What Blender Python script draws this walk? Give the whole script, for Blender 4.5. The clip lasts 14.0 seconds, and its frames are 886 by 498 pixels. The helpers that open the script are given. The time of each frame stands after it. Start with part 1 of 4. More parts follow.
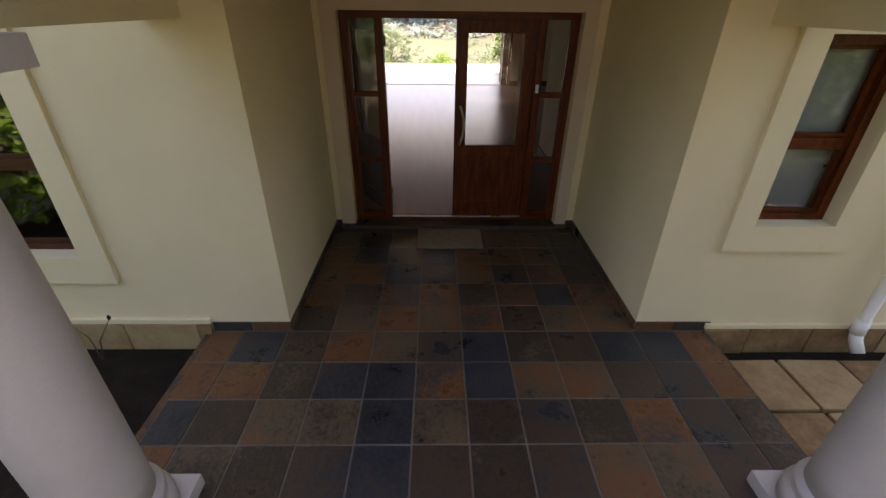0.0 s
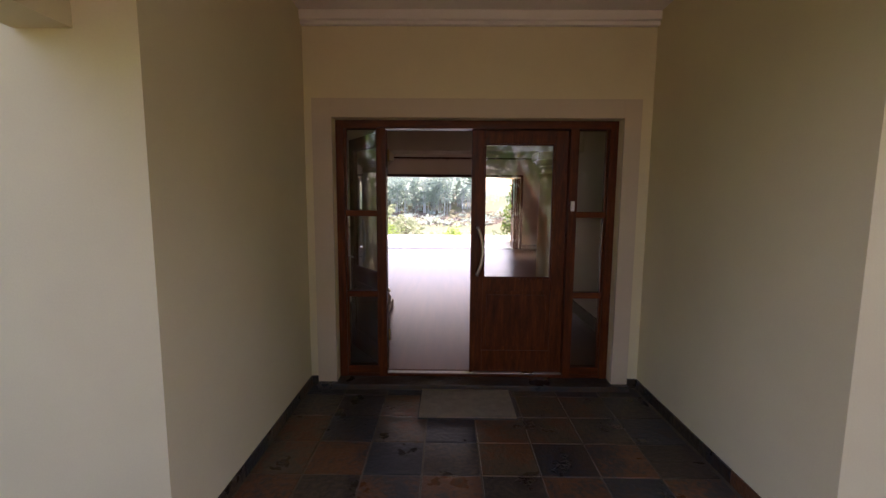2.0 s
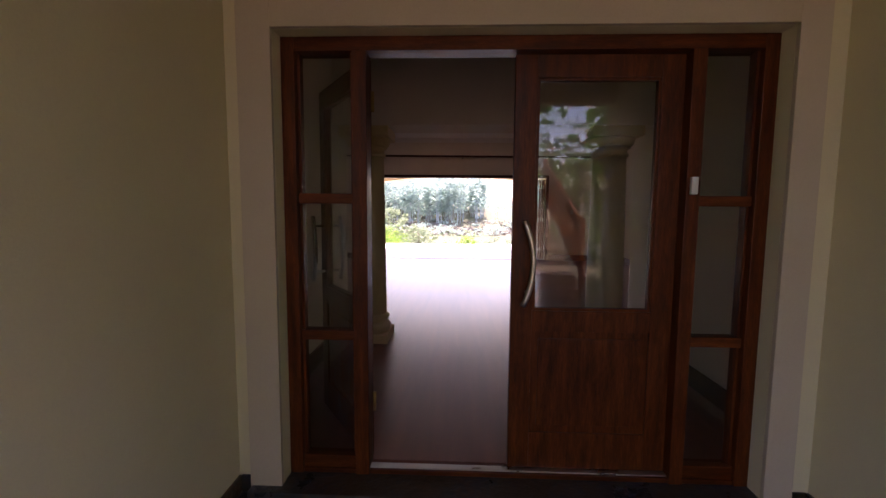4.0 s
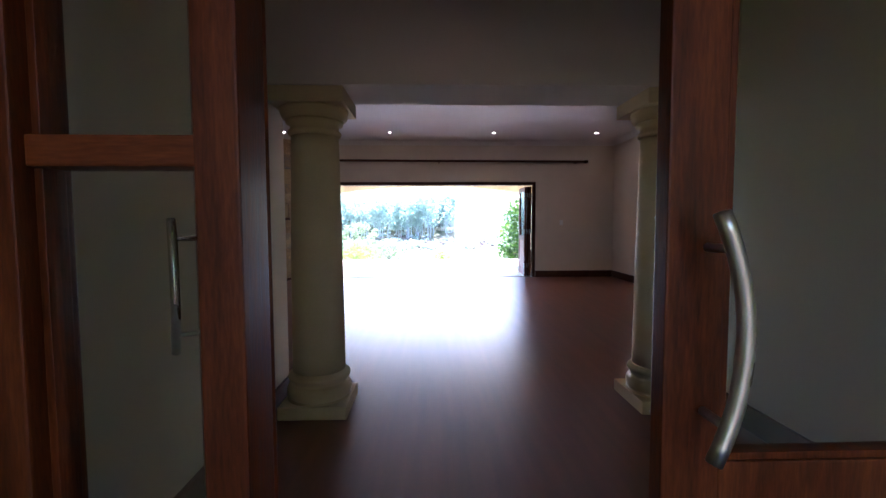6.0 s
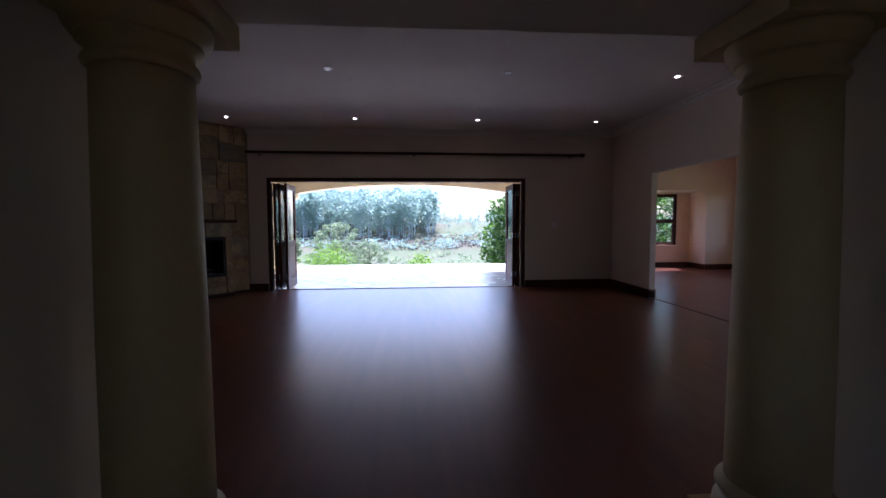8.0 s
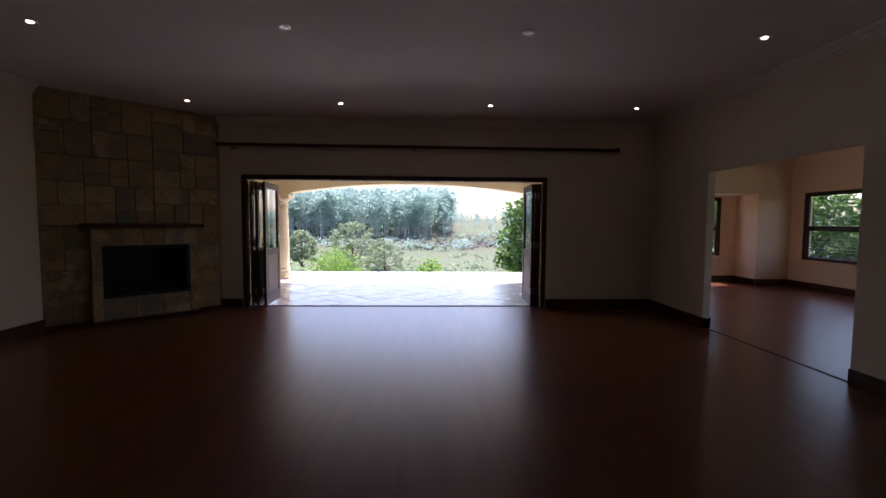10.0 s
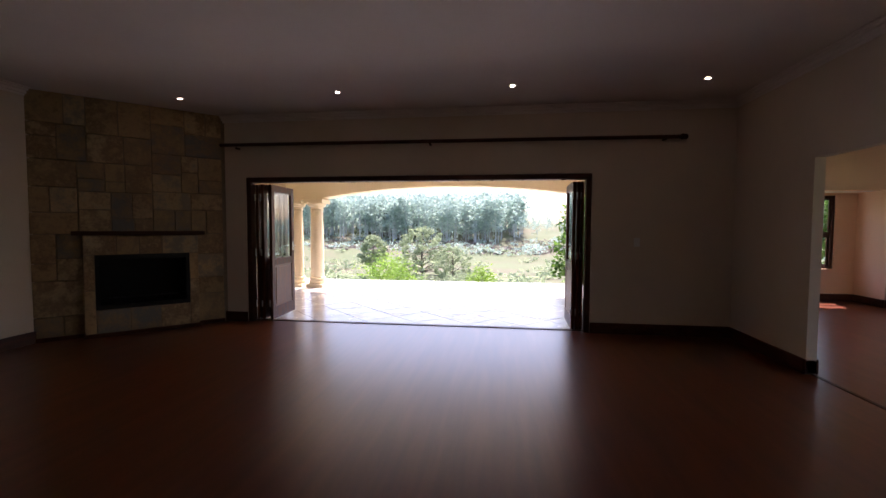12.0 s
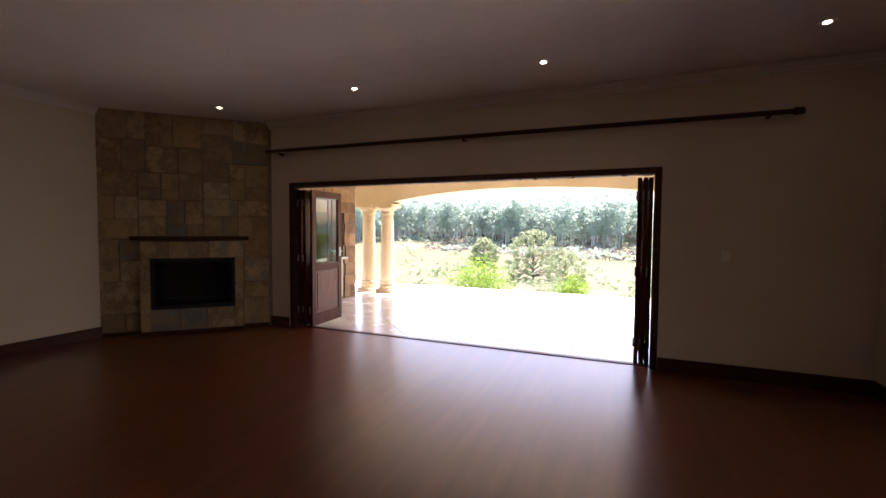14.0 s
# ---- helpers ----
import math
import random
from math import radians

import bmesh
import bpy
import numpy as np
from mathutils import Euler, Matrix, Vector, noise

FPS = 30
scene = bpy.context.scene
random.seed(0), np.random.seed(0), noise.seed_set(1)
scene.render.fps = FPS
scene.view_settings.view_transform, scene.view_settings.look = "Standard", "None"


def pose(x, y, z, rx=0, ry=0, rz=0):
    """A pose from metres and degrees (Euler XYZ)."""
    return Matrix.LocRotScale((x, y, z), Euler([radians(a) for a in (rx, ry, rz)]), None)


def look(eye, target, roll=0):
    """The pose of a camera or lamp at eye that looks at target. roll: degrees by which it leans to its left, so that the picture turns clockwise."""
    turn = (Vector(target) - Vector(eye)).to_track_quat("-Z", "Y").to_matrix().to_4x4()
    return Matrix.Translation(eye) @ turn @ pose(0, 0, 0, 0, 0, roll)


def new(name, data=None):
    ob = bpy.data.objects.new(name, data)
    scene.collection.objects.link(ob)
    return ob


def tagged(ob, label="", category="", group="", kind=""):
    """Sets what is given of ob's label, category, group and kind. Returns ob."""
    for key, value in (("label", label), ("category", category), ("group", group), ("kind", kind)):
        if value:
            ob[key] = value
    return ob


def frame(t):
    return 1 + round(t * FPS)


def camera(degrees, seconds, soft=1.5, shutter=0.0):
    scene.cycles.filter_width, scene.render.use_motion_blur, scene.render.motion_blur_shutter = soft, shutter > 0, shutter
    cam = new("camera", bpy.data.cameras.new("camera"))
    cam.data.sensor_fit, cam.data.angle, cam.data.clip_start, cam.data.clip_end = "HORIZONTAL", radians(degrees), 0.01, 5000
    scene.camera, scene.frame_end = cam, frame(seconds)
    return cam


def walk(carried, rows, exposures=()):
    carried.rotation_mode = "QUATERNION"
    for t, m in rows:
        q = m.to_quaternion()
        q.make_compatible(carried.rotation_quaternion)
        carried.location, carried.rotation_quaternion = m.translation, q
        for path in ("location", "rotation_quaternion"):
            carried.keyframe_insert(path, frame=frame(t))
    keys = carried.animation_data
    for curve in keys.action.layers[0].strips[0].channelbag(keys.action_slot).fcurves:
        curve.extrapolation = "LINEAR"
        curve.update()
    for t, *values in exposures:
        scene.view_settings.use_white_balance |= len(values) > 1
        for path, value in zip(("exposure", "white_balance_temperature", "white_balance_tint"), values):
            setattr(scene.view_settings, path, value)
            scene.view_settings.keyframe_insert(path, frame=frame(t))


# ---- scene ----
cam = camera(91.6, 14.0)
PATH = [
    (0, (0.614, -4.604, 2.256), (0.648, -2.868, 1.263), 0.7),
    (0.5, (0.586, -4.346, 2.045), (0.63, -2.524, 1.222), 0.9),
    (1, (0.6, -4.1, 1.9), (0.626, -2.198, 1.282), 0.6),
    (1.5, (0.602, -3.865, 1.716), (0.61, -1.905, 1.317), 0.4),
    (2, (0.608, -3.586, 1.561), (0.59, -1.599, 1.331), 0.4),
    (2.5, (0.605, -3.296, 1.488), (0.562, -1.304, 1.313), 0.2),
    (3, (0.577, -2.932, 1.422), (0.517, -0.941, 1.247), 0.5),
    (3.5, (0.575, -2.516, 1.406), (0.487, -0.527, 1.216), 0.3),
    (5.8, (0.401, -0.819, 1.324), (0.444, 1.176, 1.202), 0.2),
    (6, (0.398, -0.713, 1.323), (0.456, 1.283, 1.206), -0.2),
    (6.5, (0.417, -0.442, 1.323), (0.535, 1.551, 1.21), -0.4),
    (7, (0.459, -0.107, 1.337), (0.604, 1.884, 1.221), -0.3),
    (9.5, (0.736, 1.702, 1.482), (0.854, 3.695, 1.361), 0.5),
    (10, (0.841, 1.999, 1.509), (0.908, 3.995, 1.388), 0.4),
    (10.5, (0.968, 2.267, 1.516), (0.966, 4.263, 1.401), 0.2),
    (11, (1.095, 2.566, 1.545), (1.039, 4.562, 1.428), 0.2),
    (11.5, (1.329, 2.828, 1.528), (1.182, 4.82, 1.425), 0.1),
    (12, (1.597, 3.092, 1.533), (1.335, 5.073, 1.433), 0.2),
    (12.5, (1.782, 3.341, 1.551), (1.423, 5.306, 1.451), 0.3),
    (13, (2.082, 3.57, 1.562), (1.592, 5.506, 1.468), 0.3),
    (13.5, (2.309, 3.827, 1.575), (1.681, 5.723, 1.483), 0.3),
    (14, (2.471, 4.071, 1.594), (1.701, 5.914, 1.503), 0.4),
]
walk(cam, [(t, look(eye, target, roll)) for t, eye, target, roll in PATH],
     exposures=[(0, 2.05, 7500, 36), (1.5, 2.35, 7200, 42), (3.0, 2.35, 6800, 54), (3.7, 2.35, 6800, 52), (5.8, 3.4, 5400, 33), (6.6, 3.2, 5100, 31), (7.2, 2.45, 5100, 33), (9.3, 1.4, 5700, 30), (11, 1.5, 6100, 33), (14, 2.3, 6900, 36)])

# ---- light ----
SUN_UP, SUN_TURN = 63, 14
world = bpy.data.worlds.new("sky")
scene.world = world
world.use_nodes = True
sky = world.node_tree.nodes.new("ShaderNodeTexSky")
sky.sky_type = 'NISHITA'
sky.sun_disc = False
sky.sun_elevation, sky.sun_rotation = radians(SUN_UP), radians(SUN_TURN)
sky.air_density, sky.dust_density = 1.2, 2.0
back = world.node_tree.nodes["Background"]
back.inputs[1].default_value = 0.15
world.node_tree.links.new(sky.outputs[0], back.inputs[0])
sun = new("sun", bpy.data.lights.new("sun", 'SUN'))
sun.data.energy, sun.data.angle, sun.data.color = 5.0, radians(0.5), (1.0, 0.95, 0.86)
sun_dir = Vector((math.sin(radians(SUN_TURN)) * math.cos(radians(SUN_UP)), math.cos(radians(SUN_TURN)) * math.cos(radians(SUN_UP)), math.sin(radians(SUN_UP))))
sun.matrix_world = look(sun_dir * 40, (0, 0, 0))


# ---- materials ----
def material(name, ramp, scale=6.0, rough=0.6, metal=0.0, bump=0.1, stretch=(1, 1, 1), fine=60.0, spread=0.0, island=0.0, rough_var=0.1, spec=0.5, coat=0.0, fine_mix=0.25, bump_dist=0.01, detail=6.0):
    """Two scales of noise over a ramp of colours; spread shifts the ramp piece by piece."""
    m = bpy.data.materials.new(name)
    m.use_nodes = True
    nt = m.node_tree
    N, L = nt.nodes.new, nt.links.new
    bsdf = nt.nodes["Principled BSDF"]
    co = N("ShaderNodeTexCoord")
    mp = N("ShaderNodeMapping")
    mp.inputs["Scale"].default_value = stretch
    geo = N("ShaderNodeNewGeometry")
    L(geo.outputs["Position"], mp.inputs[0])
    n1, n2 = N("ShaderNodeTexNoise"), N("ShaderNodeTexNoise")
    n1.inputs["Scale"].default_value, n1.inputs["Detail"].default_value, n1.inputs["Roughness"].default_value = scale, detail, 0.6
    n2.inputs["Scale"].default_value, n2.inputs["Detail"].default_value = fine, 4
    L(mp.outputs[0], n1.inputs["Vector"])
    L(mp.outputs[0], n2.inputs["Vector"])
    mix = N("ShaderNodeMath")
    mix.operation = 'MULTIPLY_ADD'
    L(n2.outputs[0], mix.inputs[0])
    mix.inputs[1].default_value = fine_mix
    sub = N("ShaderNodeMath")
    sub.operation = 'MULTIPLY'
    L(n1.outputs[0], sub.inputs[0])
    sub.inputs[1].default_value = 1 - fine_mix
    L(sub.outputs[0], mix.inputs[2])
    value = mix.outputs[0]
    if spread or island:
        src = N("ShaderNodeObjectInfo").outputs["Random"] if spread else geo.outputs["Random Per Island"]
        k = spread or island
        sh = N("ShaderNodeMath")
        sh.operation = 'MULTIPLY_ADD'
        L(src, sh.inputs[0])
        sh.inputs[1].default_value = k
        sc = N("ShaderNodeMath")
        sc.operation = 'MULTIPLY_ADD'
        L(value, sc.inputs[0])
        sc.inputs[1].default_value = 1.1
        sc.inputs[2].default_value = (1 - k) * 0.5 - 0.55
        L(sc.outputs[0], sh.inputs[2])
        value = sh.outputs[0]
    cr = N("ShaderNodeValToRGB")
    els = cr.color_ramp.elements
    while len(els) < len(ramp):
        els.new(0.5)
    for i, (p, c) in enumerate(ramp):
        els[i].position, els[i].color = p, (*c, 1)
    L(value, cr.inputs[0])
    L(cr.outputs[0], bsdf.inputs["Base Color"])
    rr = N("ShaderNodeMapRange")
    L(n1.outputs[0], rr.inputs[0])
    rr.inputs[1].default_value, rr.inputs[2].default_value = 0.3, 0.7
    rr.inputs[3].default_value, rr.inputs[4].default_value = max(0.02, rough - rough_var), min(1, rough + rough_var)
    L(rr.outputs[0], bsdf.inputs["Roughness"])
    bsdf.inputs["Metallic"].default_value = metal
    bsdf.inputs["Specular IOR Level"].default_value = spec
    bsdf.inputs["Coat Weight"].default_value = coat
    if bump:
        bp = N("ShaderNodeBump")
        bp.inputs["Strength"].default_value, bp.inputs["Distance"].default_value = bump, bump_dist
        L(mix.outputs[0], bp.inputs["Height"])
        L(bp.outputs[0], bsdf.inputs["Normal"])
    return m


def two(a, b, lo=0.35, hi=0.65):
    return [(lo, a), (hi, b)]


PLASTER_OUT = material("cream_plaster", two((0.67, 0.575, 0.37), (0.73, 0.635, 0.415)), 1.3, 0.85, bump=0.25, fine=120)
TRIM = material("trim_paint", two((0.53, 0.425, 0.31), (0.59, 0.48, 0.355)), 1.3, 0.85, bump=0.25, fine=120)
# White plaster tinted warm: bounce off the red floor is put into the colour.
PLASTER_IN = material("white_plaster", two((0.66, 0.565, 0.455), (0.73, 0.63, 0.515)), 1.1, 0.8, bump=0.15, fine=140)
# Peach stands for warm bounce off the sunlit red floor, put into the colour.
PEACH_BOUNCE = material("bounce_peach_plaster", two((0.82, 0.59, 0.41), (0.87, 0.64, 0.46)), 1.1, 0.8, bump=0.15, fine=140)
CEILING = material("ceiling_paint", two((0.74, 0.69, 0.64), (0.80, 0.755, 0.71)), 0.9, 0.8, bump=0.1, fine=100)
COLUMN = material("column_paint", two((0.57, 0.425, 0.215), (0.65, 0.495, 0.27)), 2.5, 0.6, bump=0.15, fine=90)
PORCH_COLUMN = material("porch_column_paint", two((0.46, 0.42, 0.385), (0.54, 0.495, 0.455)), 2.5, 0.6, bump=0.15, fine=90)
TERRACE_PAINT = material("terrace_paint", two((0.74, 0.62, 0.40), (0.80, 0.69, 0.47)), 1.5, 0.8, bump=0.2, fine=100)
WOOD = material("red_hardwood", [(0.3, (0.036, 0.0065, 0.0015)), (0.5, (0.095, 0.019, 0.003)), (0.7, (0.175, 0.041, 0.007))], 5, 0.42, stretch=(5, 5, 0.6), bump=0.1, fine=40, spec=0.22)
WOOD_FLAT = material("red_hardwood_rail", [(0.3, (0.036, 0.0065, 0.0015)), (0.5, (0.095, 0.019, 0.003)), (0.7, (0.175, 0.041, 0.007))], 5, 0.42, stretch=(0.6, 5, 5), bump=0.1, fine=40, spec=0.22)
WOOD_DARK = material("dark_stained_wood", two((0.042, 0.014, 0.007), (0.095, 0.031, 0.014)), 5, 0.42, stretch=(0.8, 0.8, 4), bump=0.1, fine=40, spec=0.25)
WOOD_PANEL = material("door_panel_wood", two((0.13, 0.05, 0.025), (0.24, 0.10, 0.05)), 5, 0.5, stretch=(4, 4, 0.5), bump=0.1, fine=40)
SLATE = material("slate", [(0.05, (0.014, 0.014, 0.016)), (0.20, (0.028, 0.031, 0.036)), (0.34, (0.060, 0.035, 0.020)), (0.5, (0.030, 0.022, 0.017)),
                           (0.64, (0.095, 0.065, 0.037)), (0.78, (0.16, 0.058, 0.020)), (0.92, (0.040, 0.036, 0.032))], 3.5, 0.36, bump=0.8, fine=34, fine_mix=0.4, spread=0.75, rough_var=0.15, bump_dist=0.015)
GROUT = material("grout", two((0.12, 0.095, 0.068), (0.19, 0.155, 0.115)), 9, 0.9, bump=0.4)
SAND = material("sandstone", [(0.25, (0.15, 0.08, 0.035)), (0.5, (0.28, 0.17, 0.075)), (0.75, (0.38, 0.27, 0.14))], 4, 0.75, bump=0.6, fine=30, spread=0.4, bump_dist=0.02)
FIRE_STONE = material("fireplace_stone", [(0.10, (0.20, 0.19, 0.165)), (0.28, (0.33, 0.24, 0.13)), (0.45, (0.48, 0.345, 0.17)), (0.6, (0.28, 0.19, 0.10)), (0.75, (0.56, 0.42, 0.23)), (0.9, (0.32, 0.28, 0.20))], 5, 0.75, bump=0.6, fine=30, spread=0.75, bump_dist=0.02)
MORTAR = material("mortar", two((0.24, 0.195, 0.13), (0.32, 0.255, 0.17)), 9, 0.95, bump=0.5)
TERRACE_TILE = material("terrace_tile", [(0.25, (0.50, 0.49, 0.48)), (0.5, (0.57, 0.55, 0.53)), (0.75, (0.62, 0.60, 0.57))], 3, 0.22, bump=0.12, fine=30, spread=0.25, spec=1.0)
TERRACE_GROUT = material("terrace_grout", two((0.46, 0.45, 0.43), (0.53, 0.51, 0.48)), 9, 0.6, bump=0.3)
STEEL = material("brushed_steel", two((0.50, 0.48, 0.45), (0.62, 0.60, 0.57)), 8, 0.32, metal=1.0, bump=0.03, stretch=(1, 1, 0.2), fine=200)
BRASS = material("brass", two((0.45, 0.30, 0.10), (0.58, 0.40, 0.15)), 20, 0.35, metal=1.0, bump=0.03)
BLACK = material("black_iron", two((0.006, 0.006, 0.006), (0.016, 0.015, 0.015)), 8, 0.55, bump=0.2)
WHITE = material("white_plastic", two((0.72, 0.72, 0.70), (0.80, 0.80, 0.78)), 6, 0.45, bump=0.03)
MAT_FIBRE = material("coir", two((0.19, 0.14, 0.09), (0.32, 0.25, 0.17)), 14, 0.95, bump=0.7, fine=180, stretch=(1, 1, 1), fine_mix=0.5)
SOIL = material("soil", two((0.010, 0.007, 0.005), (0.026, 0.018, 0.013)), 7, 0.95, bump=0.8, fine=50, spec=0.1)
BLIND = material("roller_blind", two((0.25, 0.25, 0.255), (0.31, 0.31, 0.315)), 2, 0.7, bump=0.05, stretch=(1, 1, 0.3))
GRASS = material("meadow", [(0.3, (0.042, 0.068, 0.020)), (0.45, (0.064, 0.090, 0.030)), (0.58, (0.090, 0.088, 0.048)), (0.72, (0.092, 0.072, 0.054))], 0.025, 0.95, bump=0.3, fine=0.6, bump_dist=0.3)
LEAF = material("leaves", [(0.2, (0.030, 0.075, 0.014)), (0.5, (0.075, 0.17, 0.028)), (0.8, (0.16, 0.29, 0.05))], 1.2, 0.55, bump=0.0, fine=8, island=0.5)
LEAF_BRIGHT = material("bright_leaves", [(0.2, (0.10, 0.20, 0.02)), (0.5, (0.20, 0.36, 0.045)), (0.8, (0.32, 0.48, 0.08))], 1.2, 0.55, bump=0.0, fine=8, island=0.5)
# Grey-green, lightened so that the colour carries some distance haze.
LEAF_GREY = material("hazed_grey_green_leaves", [(0.2, (0.16, 0.22, 0.13)), (0.5, (0.25, 0.32, 0.185)), (0.8, (0.35, 0.42, 0.235))], 0.6, 0.7, bump=0.0, fine=4, island=0.5)
# Pale blue distance haze is put into the far leaf and bark colours.
FAR_HAZED_LEAF = material("hazed_gum_leaves", [(0.2, (0.26, 0.37, 0.33)), (0.5, (0.34, 0.46, 0.40)), (0.8, (0.42, 0.54, 0.43))], 0.08, 0.9, bump=0.0, fine=0.6, island=0.5)
FAR_HAZED_BARK = material("hazed_gum_bark", two((0.30, 0.35, 0.36), (0.42, 0.46, 0.46)), 0.3, 0.9, bump=0.0, island=0.4)
BARK = material("bark", two((0.06, 0.045, 0.03), (0.14, 0.11, 0.08)), 9, 0.9, bump=0.6, stretch=(3, 3, 0.7))
FLOOR_WOOD = material("merbau_laminate", [(0.1, (0.092, 0.019, 0.006)), (0.5, (0.15, 0.034, 0.010)), (0.9, (0.22, 0.056, 0.018))], 2.0, 0.28, stretch=(4, 0.35, 1), bump=0.0, fine=4, spread=0.04, rough_var=0.0, fine_mix=0.2, spec=0.95, detail=2.0)


def glass(name, tint=(1, 1, 1), rough=0.0, face=0.045):
    m = bpy.data.materials.new(name)
    m.use_nodes = True
    nt = m.node_tree
    nt.nodes.remove(nt.nodes["Principled BSDF"])
    tr, gl, mx, lw, pw, ma = (nt.nodes.new("ShaderNode" + k) for k in ("BsdfTransparent", "BsdfGlossy", "MixShader", "LayerWeight", "Math", "Math"))
    tr.inputs[0].default_value = (*tint, 1)
    gl.inputs["Roughness"].default_value = rough
    lw.inputs[0].default_value = 0.5
    pw.operation, ma.operation = 'POWER', 'MULTIPLY_ADD'
    pw.inputs[1].default_value = 5.0
    ma.inputs[1].default_value, ma.inputs[2].default_value = 1 - face, face
    nt.links.new(lw.outputs["Facing"], pw.inputs[0])
    nt.links.new(pw.outputs[0], ma.inputs[0])
    nt.links.new(ma.outputs[0], mx.inputs[0])
    nt.links.new(tr.outputs[0], mx.inputs[1])
    nt.links.new(gl.outputs[0], mx.inputs[2])
    nt.links.new(mx.outputs[0], nt.nodes["Material Output"].inputs[0])
    return m


GLASS = glass("clear_glass", (0.93, 0.95, 0.94))
GLASS_COATED = glass("coated_glass", (0.6, 0.65, 0.62), face=0.14)


def see_through(m, share):
    """Lets light pass through thin leaves."""
    nt = m.node_tree
    bsdf, outp = nt.nodes["Principled BSDF"], nt.nodes["Material Output"]
    tl, mx = nt.nodes.new("ShaderNodeBsdfTranslucent"), nt.nodes.new("ShaderNodeMixShader")
    mx.inputs[0].default_value = share
    nt.links.new(bsdf.inputs["Base Color"].links[0].from_socket, tl.inputs[0])
    nt.links.new(bsdf.outputs[0], mx.inputs[1])
    nt.links.new(tl.outputs[0], mx.inputs[2])
    nt.links.new(mx.outputs[0], outp.inputs[0])


for leafy in (LEAF, LEAF_BRIGHT, LEAF_GREY, FAR_HAZED_LEAF):
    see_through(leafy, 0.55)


def glow(name, colour, strength):
    m = bpy.data.materials.new(name)
    m.use_nodes = True
    b = m.node_tree.nodes["Principled BSDF"]
    b.inputs["Base Color"].default_value = (*colour, 1)
    b.inputs["Emission Color"].default_value = (*colour, 1)
    b.inputs["Emission Strength"].default_value = strength
    return m


LAMP_ON = glow("lamp_lit", (1.0, 0.86, 0.66), 7)


# ---- builders ----
def thing(name, label, category, group="", kind="", at=(0, 0, 0)):
    ob = new(name)
    ob.empty_display_size = 0.1
    ob.location = at
    return tagged(ob, label, category, group, kind)


def link_mesh(name, bm, mat, smooth=False):
    me = bpy.data.meshes.new(name)
    if smooth:
        for f in bm.faces:
            f.smooth = True
    bm.to_mesh(me)
    bm.free()
    me.materials.append(mat)
    return new(name, me)


def part(name, bm, mat, parent, label="", smooth=False):
    ob = link_mesh(name, bm, mat, smooth)
    ob.parent = parent
    if label:
        ob["label"] = label
    return ob


def whole(name, bm, mat, label, category="", kind="", smooth=False, group=""):
    return tagged(link_mesh(name, bm, mat, smooth), label, category, group, kind)


def box(x0, x1, y0, y1, z0, z1, bevel=0.0, bm=None, m=None):
    own = bm is None
    bm = bm or bmesh.new()
    vs = bmesh.ops.create_cube(bm, size=1.0)["verts"]
    bmesh.ops.transform(bm, matrix=Matrix.Translation(((x0 + x1) / 2, (y0 + y1) / 2, (z0 + z1) / 2)) @ Matrix.Diagonal((abs(x1 - x0), abs(y1 - y0), abs(z1 - z0), 1)), verts=vs)
    if bevel:
        es = list({e for v in vs for e in v.link_edges})
        r = bmesh.ops.bevel(bm, geom=es, offset=bevel, segments=2, affect='EDGES', profile=0.6)
        if m is not None:
            vs = list({v for f in r["faces"] for v in f.verts} | {v for v in vs if v.is_valid})
    if m is not None:
        bmesh.ops.transform(bm, matrix=m, verts=[v for v in vs if v.is_valid])
    return bm


def lathe(profile, cx, cy, segs=40):
    """A turned solid from (radius, height) pairs."""
    bm = bmesh.new()
    rings = []
    for r, z in profile:
        rings.append([bm.verts.new((cx + r * math.cos(2 * math.pi * i / segs), cy + r * math.sin(2 * math.pi * i / segs), z)) for i in range(segs)])
    for a, b in zip(rings, rings[1:]):
        for i in range(segs):
            bm.faces.new((a[i], a[(i + 1) % segs], b[(i + 1) % segs], b[i]))
    bm.faces.new(list(reversed(rings[0])))
    bm.faces.new(rings[-1])
    return bm


def tube(points, r, segs=10):
    bm = bmesh.new()
    rings = []
    pts = [Vector(p) for p in points]
    rs = r if isinstance(r, (list, tuple)) else [r] * len(pts)
    for i, p in enumerate(pts):
        d = (pts[min(i + 1, len(pts) - 1)] - pts[max(i - 1, 0)]).normalized()
        u = d.orthogonal().normalized() if i == 0 else (u - d * u.dot(d)).normalized()
        w = d.cross(u)
        rings.append([bm.verts.new(p + rs[i] * (u * math.cos(2 * math.pi * k / segs) + w * math.sin(2 * math.pi * k / segs))) for k in range(segs)])
    for a, b in zip(rings, rings[1:]):
        for i in range(segs):
            bm.faces.new((a[i], a[(i + 1) % segs], b[(i + 1) % segs], b[i]))
    bm.faces.new(list(reversed(rings[0])))
    bm.faces.new(rings[-1])
    return bm


def holed(u0, u1, z0, z1, holes):
    """Splits a rectangle around rectangular holes into rectangles."""
    out = []
    us = sorted({u0, u1, *(h[0] for h in holes), *(h[1] for h in holes)})
    for a, b in zip(us, us[1:]):
        z = z0
        for h in sorted((h for h in holes if h[0] <= a and h[1] >= b), key=lambda h: h[2]):
            if h[2] > z:
                out.append((a, b, z, h[2]))
            z = h[3]
        if z < z1:
            out.append((a, b, z, z1))
    return out


def wall_x(name, y0, y1, x0, x1, z0, z1, mat, label, holes=()):
    """A wall that runs along x."""
    bm = bmesh.new()
    for a, b, c, d in holed(x0, x1, z0, z1, holes):
        box(a, b, y0, y1, c, d, bm=bm)
    return whole(name, bm, mat, label, "wall", "structure")


